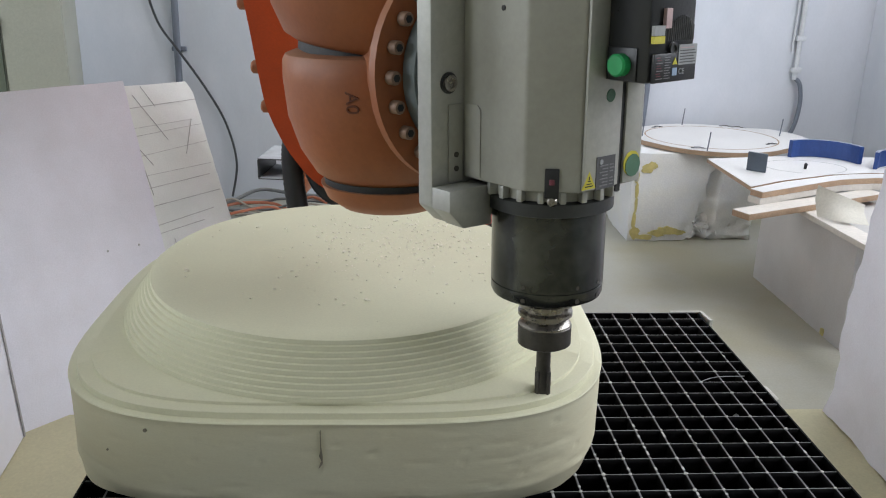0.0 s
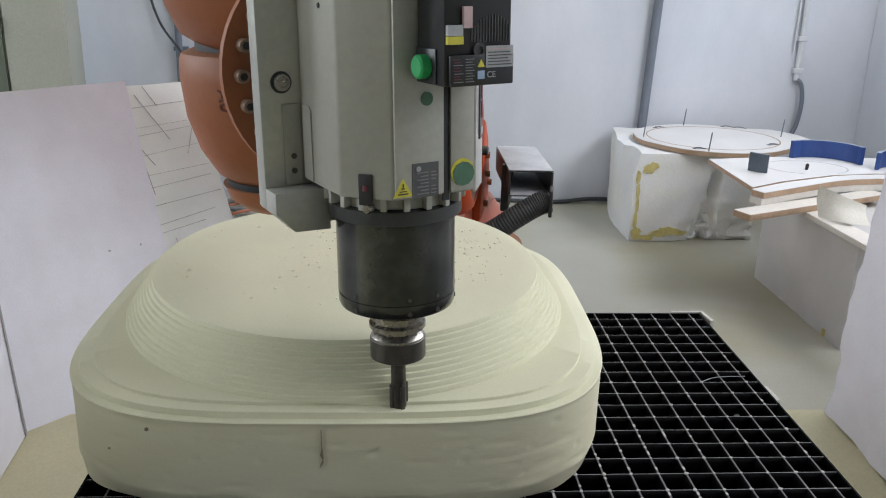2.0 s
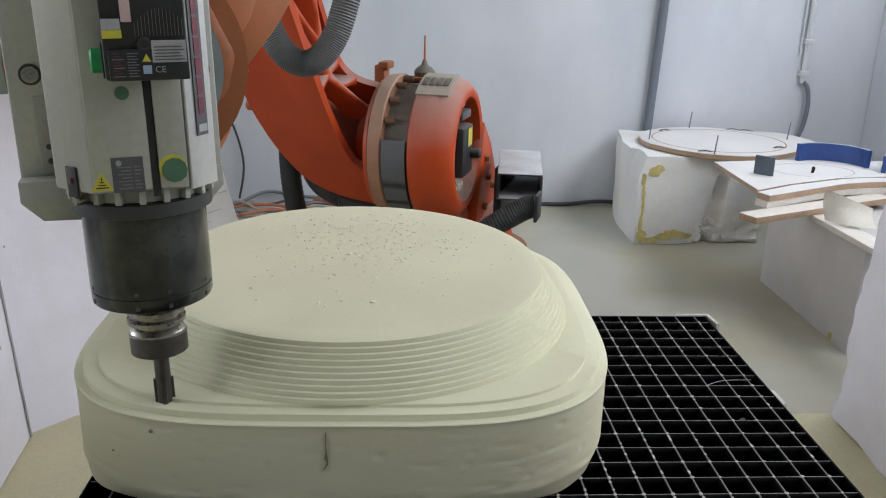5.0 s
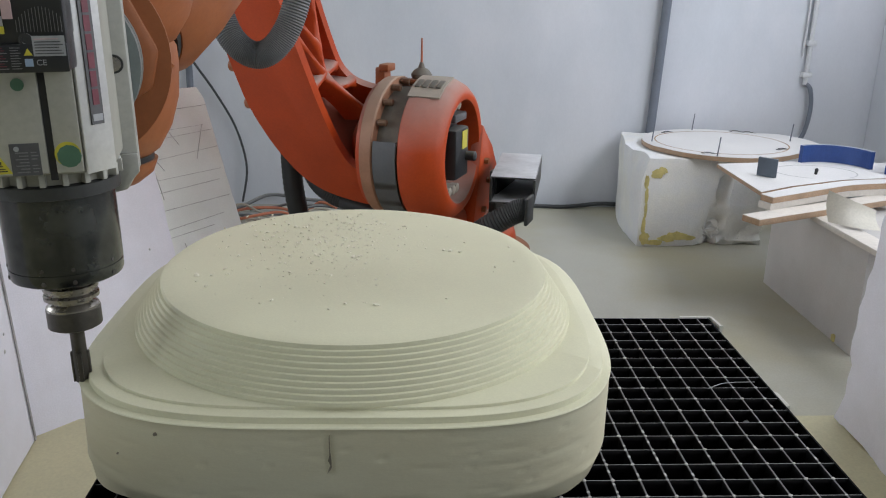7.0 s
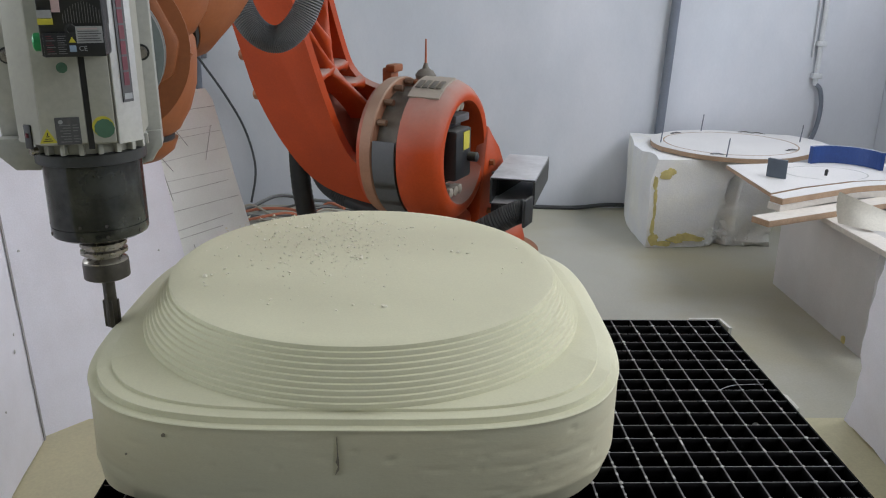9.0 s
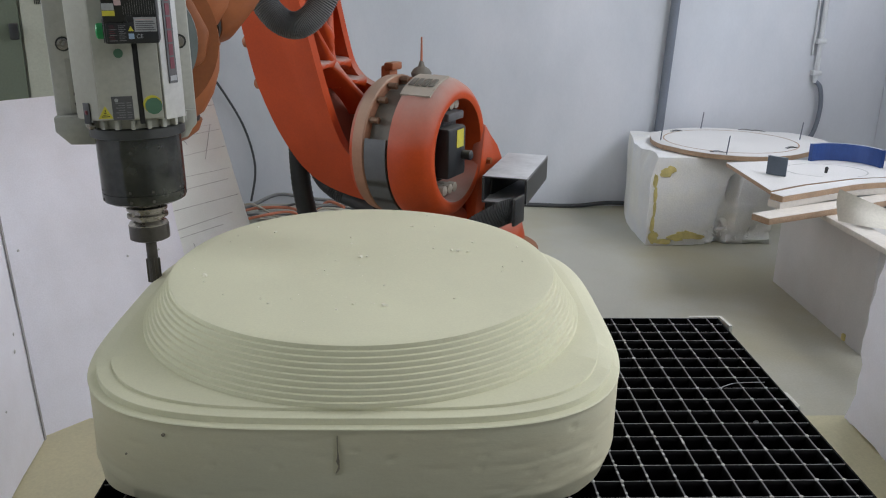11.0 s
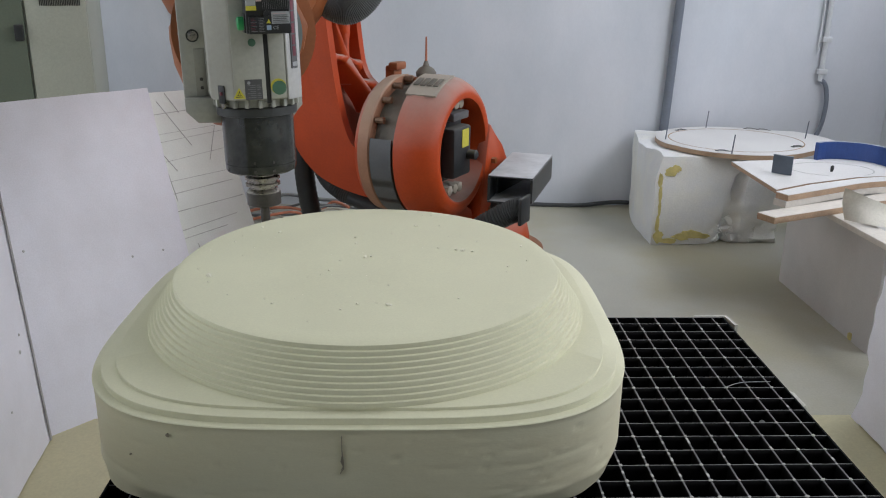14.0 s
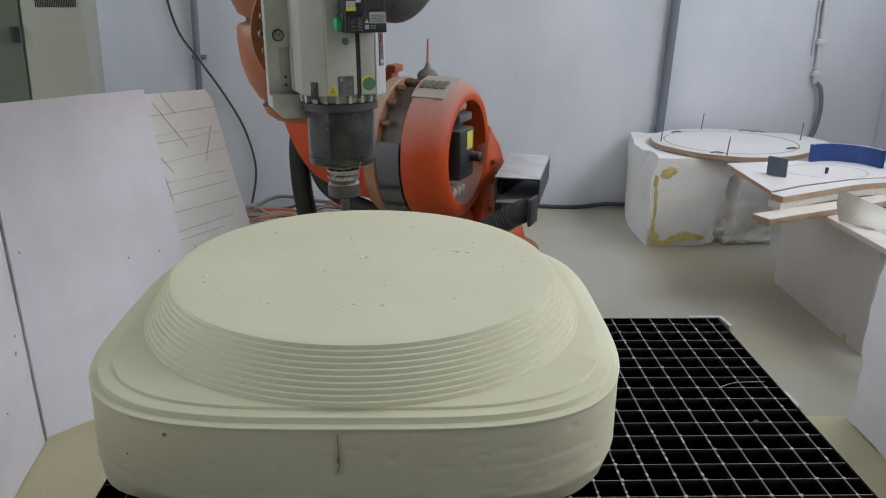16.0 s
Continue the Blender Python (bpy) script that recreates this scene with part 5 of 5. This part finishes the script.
    z = -0.233
    bm = add_box(NEW(), (0.0, -0.45, 0.0), (0.09, 0.32, 0.022), 0.002)
    solid("wooden_plank", bm, WOOD, "pale wooden plank lying on the foam bench", "wood strip", "wood strips on the bench").matrix_basis = pose(1.225, 1.42, z, 0, 0, 2)
    s = thing("wood_strip", pose(0.898, 1.514, -0.2105, 0, 0, 25), "sawn plywood strip with a brown edge", "wood strip", "wood strips on the bench")
    part("core", add_box(NEW(), (0, -0.085, 0), (0.80, 0.0, 0.0235), 0.001), WOOD_EDGE, s)
    part("face", add_box(NEW(), (0.001, -0.084, 0.0237), (0.799, -0.001, 0.0255)), WOOD, s)
    near = [(1.035, 1.570), (1.231, 1.674), (1.408, 1.768), (1.47, 1.795), (1.54, 1.815), (1.637, 1.832), (1.80, 1.832), (1.98, 1.80)]
    far = [(1.98, 1.875), (1.82, 1.905), (1.675, 1.905), (1.57, 1.892), (1.467, 1.864), (1.20, 1.745), (1.010, 1.627)]
    for z0, edge, dx in ((-0.1845, WOOD, -0.006), (-0.1575, WOOD_EDGE, 0.0)):
        s = thing("curved_plywood", pose(dx, 0, z0), "curved plywood frame layer with a white face" if edge is WOOD_EDGE else "curved pale plywood frame layer under another", "wood strip", "wood strips on the bench")
        part("core", add_prism(NEW(), near + far, 0.0, 0.0235), edge, s, "", 0)
        part("face", add_prism(NEW(), near + far, 0.0237, 0.0260), BOARD, s, "dusty white face", 0)
    z = -0.148
    b = thing("pattern_board", pose(0, 0, z), "white board with a drawn circle, raised on strips", "board")
    shape = [(1.030, 2.180), (1.022, 1.655), (1.195, 1.762), (1.463, 1.881), (1.672, 1.922), (2.05, 1.915), (2.07, 2.24), (1.40, 2.25)]
    part("core", add_prism(NEW(), shape, 0.0, 0.015), WOOD_EDGE, b, "", 0)
    part("face", add_prism(NEW(), [(1.5 + (x - 1.5) * 0.997, 2.05 + (y - 2.05) * 0.997) for x, y in shape], 0.0152, 0.0168), BOARD, b, "", 0)
    part("support_strip", add_box(NEW(), (1.30, 1.95, -0.0865), (2.0, 2.18, -0.001), 0.002), EPS_OLD, b)
    ring = NEW()
    for i in range(48):
        w0, w1 = 2 * math.pi * i / 48, 2 * math.pi * (i + 1) / 48
        if math.sin(w0) > -0.9:
            add_prism(ring, [(1.42 + r * math.cos(w), 2.03 + 0.75 * r * math.sin(w)) for r, w in ((0.178, w0), (0.184, w0), (0.184, w1), (0.178, w1))], 0.0169, 0.0174)
    part("drawn_circle", ring, PENCIL, b, "", 0)
    part("pin", add_turned(NEW(), [(0.006, 0.017), (0.008, 0.04), (0.003, 0.045)], 10, pose(1.40, 1.985, 0, 8)), INK, b, "short black peg")

    def curved(cx, cy, r, w0, w1, thick, h, m):
        bm, k = NEW(), 14
        for i in range(k):
            a, c = radians(w0 + (w1 - w0) * i / k), radians(w0 + (w1 - w0) * (i + 1) / k)
            add_prism(bm, [(cx + q * math.cos(w), cy + q * math.sin(w)) for q, w in ((r, a), (r + thick, a), (r + thick, c), (r, c))], 0.0, h, m)
        bmesh.ops.remove_doubles(bm, verts=bm.verts, dist=0.0003)
        return bm
    solid("curved_part", curved(0, 0, 0.164, 2, 122, 0.018, 0.080, pose(1.530, 2.079, z + 0.018)), BLUE, "deep blue curved foam part standing on the board", "curved part", "blue parts")
    solid("curved_part", curved(0, 0, 0.19, 213, 237, 0.014, 0.080, pose(1.294, 2.066, z + 0.018)), SLATE, "small slate blue curved part standing on the board", "curved part", "blue parts")
    solid("curved_part", curved(0, 0, 0.15, 70, 150, 0.018, 0.075, pose(1.86, 1.91, z + 0.018)), BLUE, "short deep blue curved part near the board edge", "curved part", "blue parts")
    bm, k = NEW(), 14
    rows = []
    low0, low1, high0, high1 = Vector((1.228, 1.49, -0.207)), Vector((1.372, 1.372, -0.207)), Vector((1.218, 1.50, -0.086)), Vector((1.388, 1.45, -0.150))
    for i in range(k + 1):
        u = i / k
        rows.append([low0.lerp(low1, u).lerp(high0.lerp(high1, u), v) + Vector((-0.02, -0.035, 0.006)) * math.sin(math.pi * u) * (1 - 0.6 * v) + Vector((0, 0.02, 0)) * math.sin(math.pi * v) for v in (0, 0.25, 0.5, 0.75, 1.0)])
    for lay in (0.0, 0.0018):
        vs = [[bm.verts.new((x, y + lay, zz + lay)) for x, y, zz in r] for r in rows]
        for i in range(k):
            for j in range(4):
                bm.faces.new((vs[i][j], vs[i + 1][j], vs[i + 1][j + 1], vs[i][j + 1]))
    solid("paper_sheet", bm, PAPER, "curled sheet of waxed paper standing on the bench", "paper")

    # the tall foam block at the table's side
    bm = add_box(NEW(), (0.0, -1.5, 0.0), (0.8, 0.0, 1.15))
    bmesh.ops.subdivide_edges(bm, edges=bm.edges, cuts=24, use_grid_fill=True)
    rough_up(bm, 0.010, 24, 7.0)
    rough_up(bm, 0.010, 7, 3.0)
    b = thing("foam_block", pose(0.966, 0.760, FLOOR + 0.006, 0, 3.5, -3), "tall white polystyrene block with a torn edge", "foam block", "foam blocks on the floor")
    part("block", bm, EPS, b)


def build_hose():
    pts = [(-0.20, 0.06, 0.62), (-0.165, 0.05, 0.40), (-0.130, 0.03, 0.21), (-0.075, 0.0, 0.065), (0.0, 0.0, 0.02), (0.065, 0.02, 0.085), (0.105, 0.05, 0.24), (0.135, 0.08, 0.42), (0.155, 0.1, 0.62)]
    bm = add_tube(NEW(), pts, 0.031, 18, 0.0026, 46)
    return solid("hanging_hose", bm, HOSE, "grey corrugated hose hanging in a loop", "hose")


build_room()
build_pipes()
build_cabinet()
build_boards()
DRIFT = build_workpiece()
build_store()
ROBOT, COLUMN, LINK_ARM, FOREARM, HAND = build_robot()
SPINDLE = build_spindle()
LOOP = build_hose()
build_table()


def motions():
    """All that moves: the spindle, the robot's members that carry it, and the hose loop on the arm."""
    walk(SPINDLE, [(t, spindle_pose(x, y, a)) for t, x, y, a in TIP])
    solved = [(t, arm_poses(x, y, a)) for t, x, y, a in TIP]
    for i, member in enumerate((COLUMN, LINK_ARM, FOREARM, HAND)):
        walk(member, [(t, p[i]) for t, p in solved])
    walk(DRIFT, [(t, pose(-0.4915 + x, -0.255 + y, 0.002 + z, 0, 0, a)) for t, x, y, z, a in DRIFT_ROWS])
    walk(LOOP, [(t, pose(x, y, z, 0, 0, a)) for t, x, y, z, a in HOSE_ROWS])


motions()
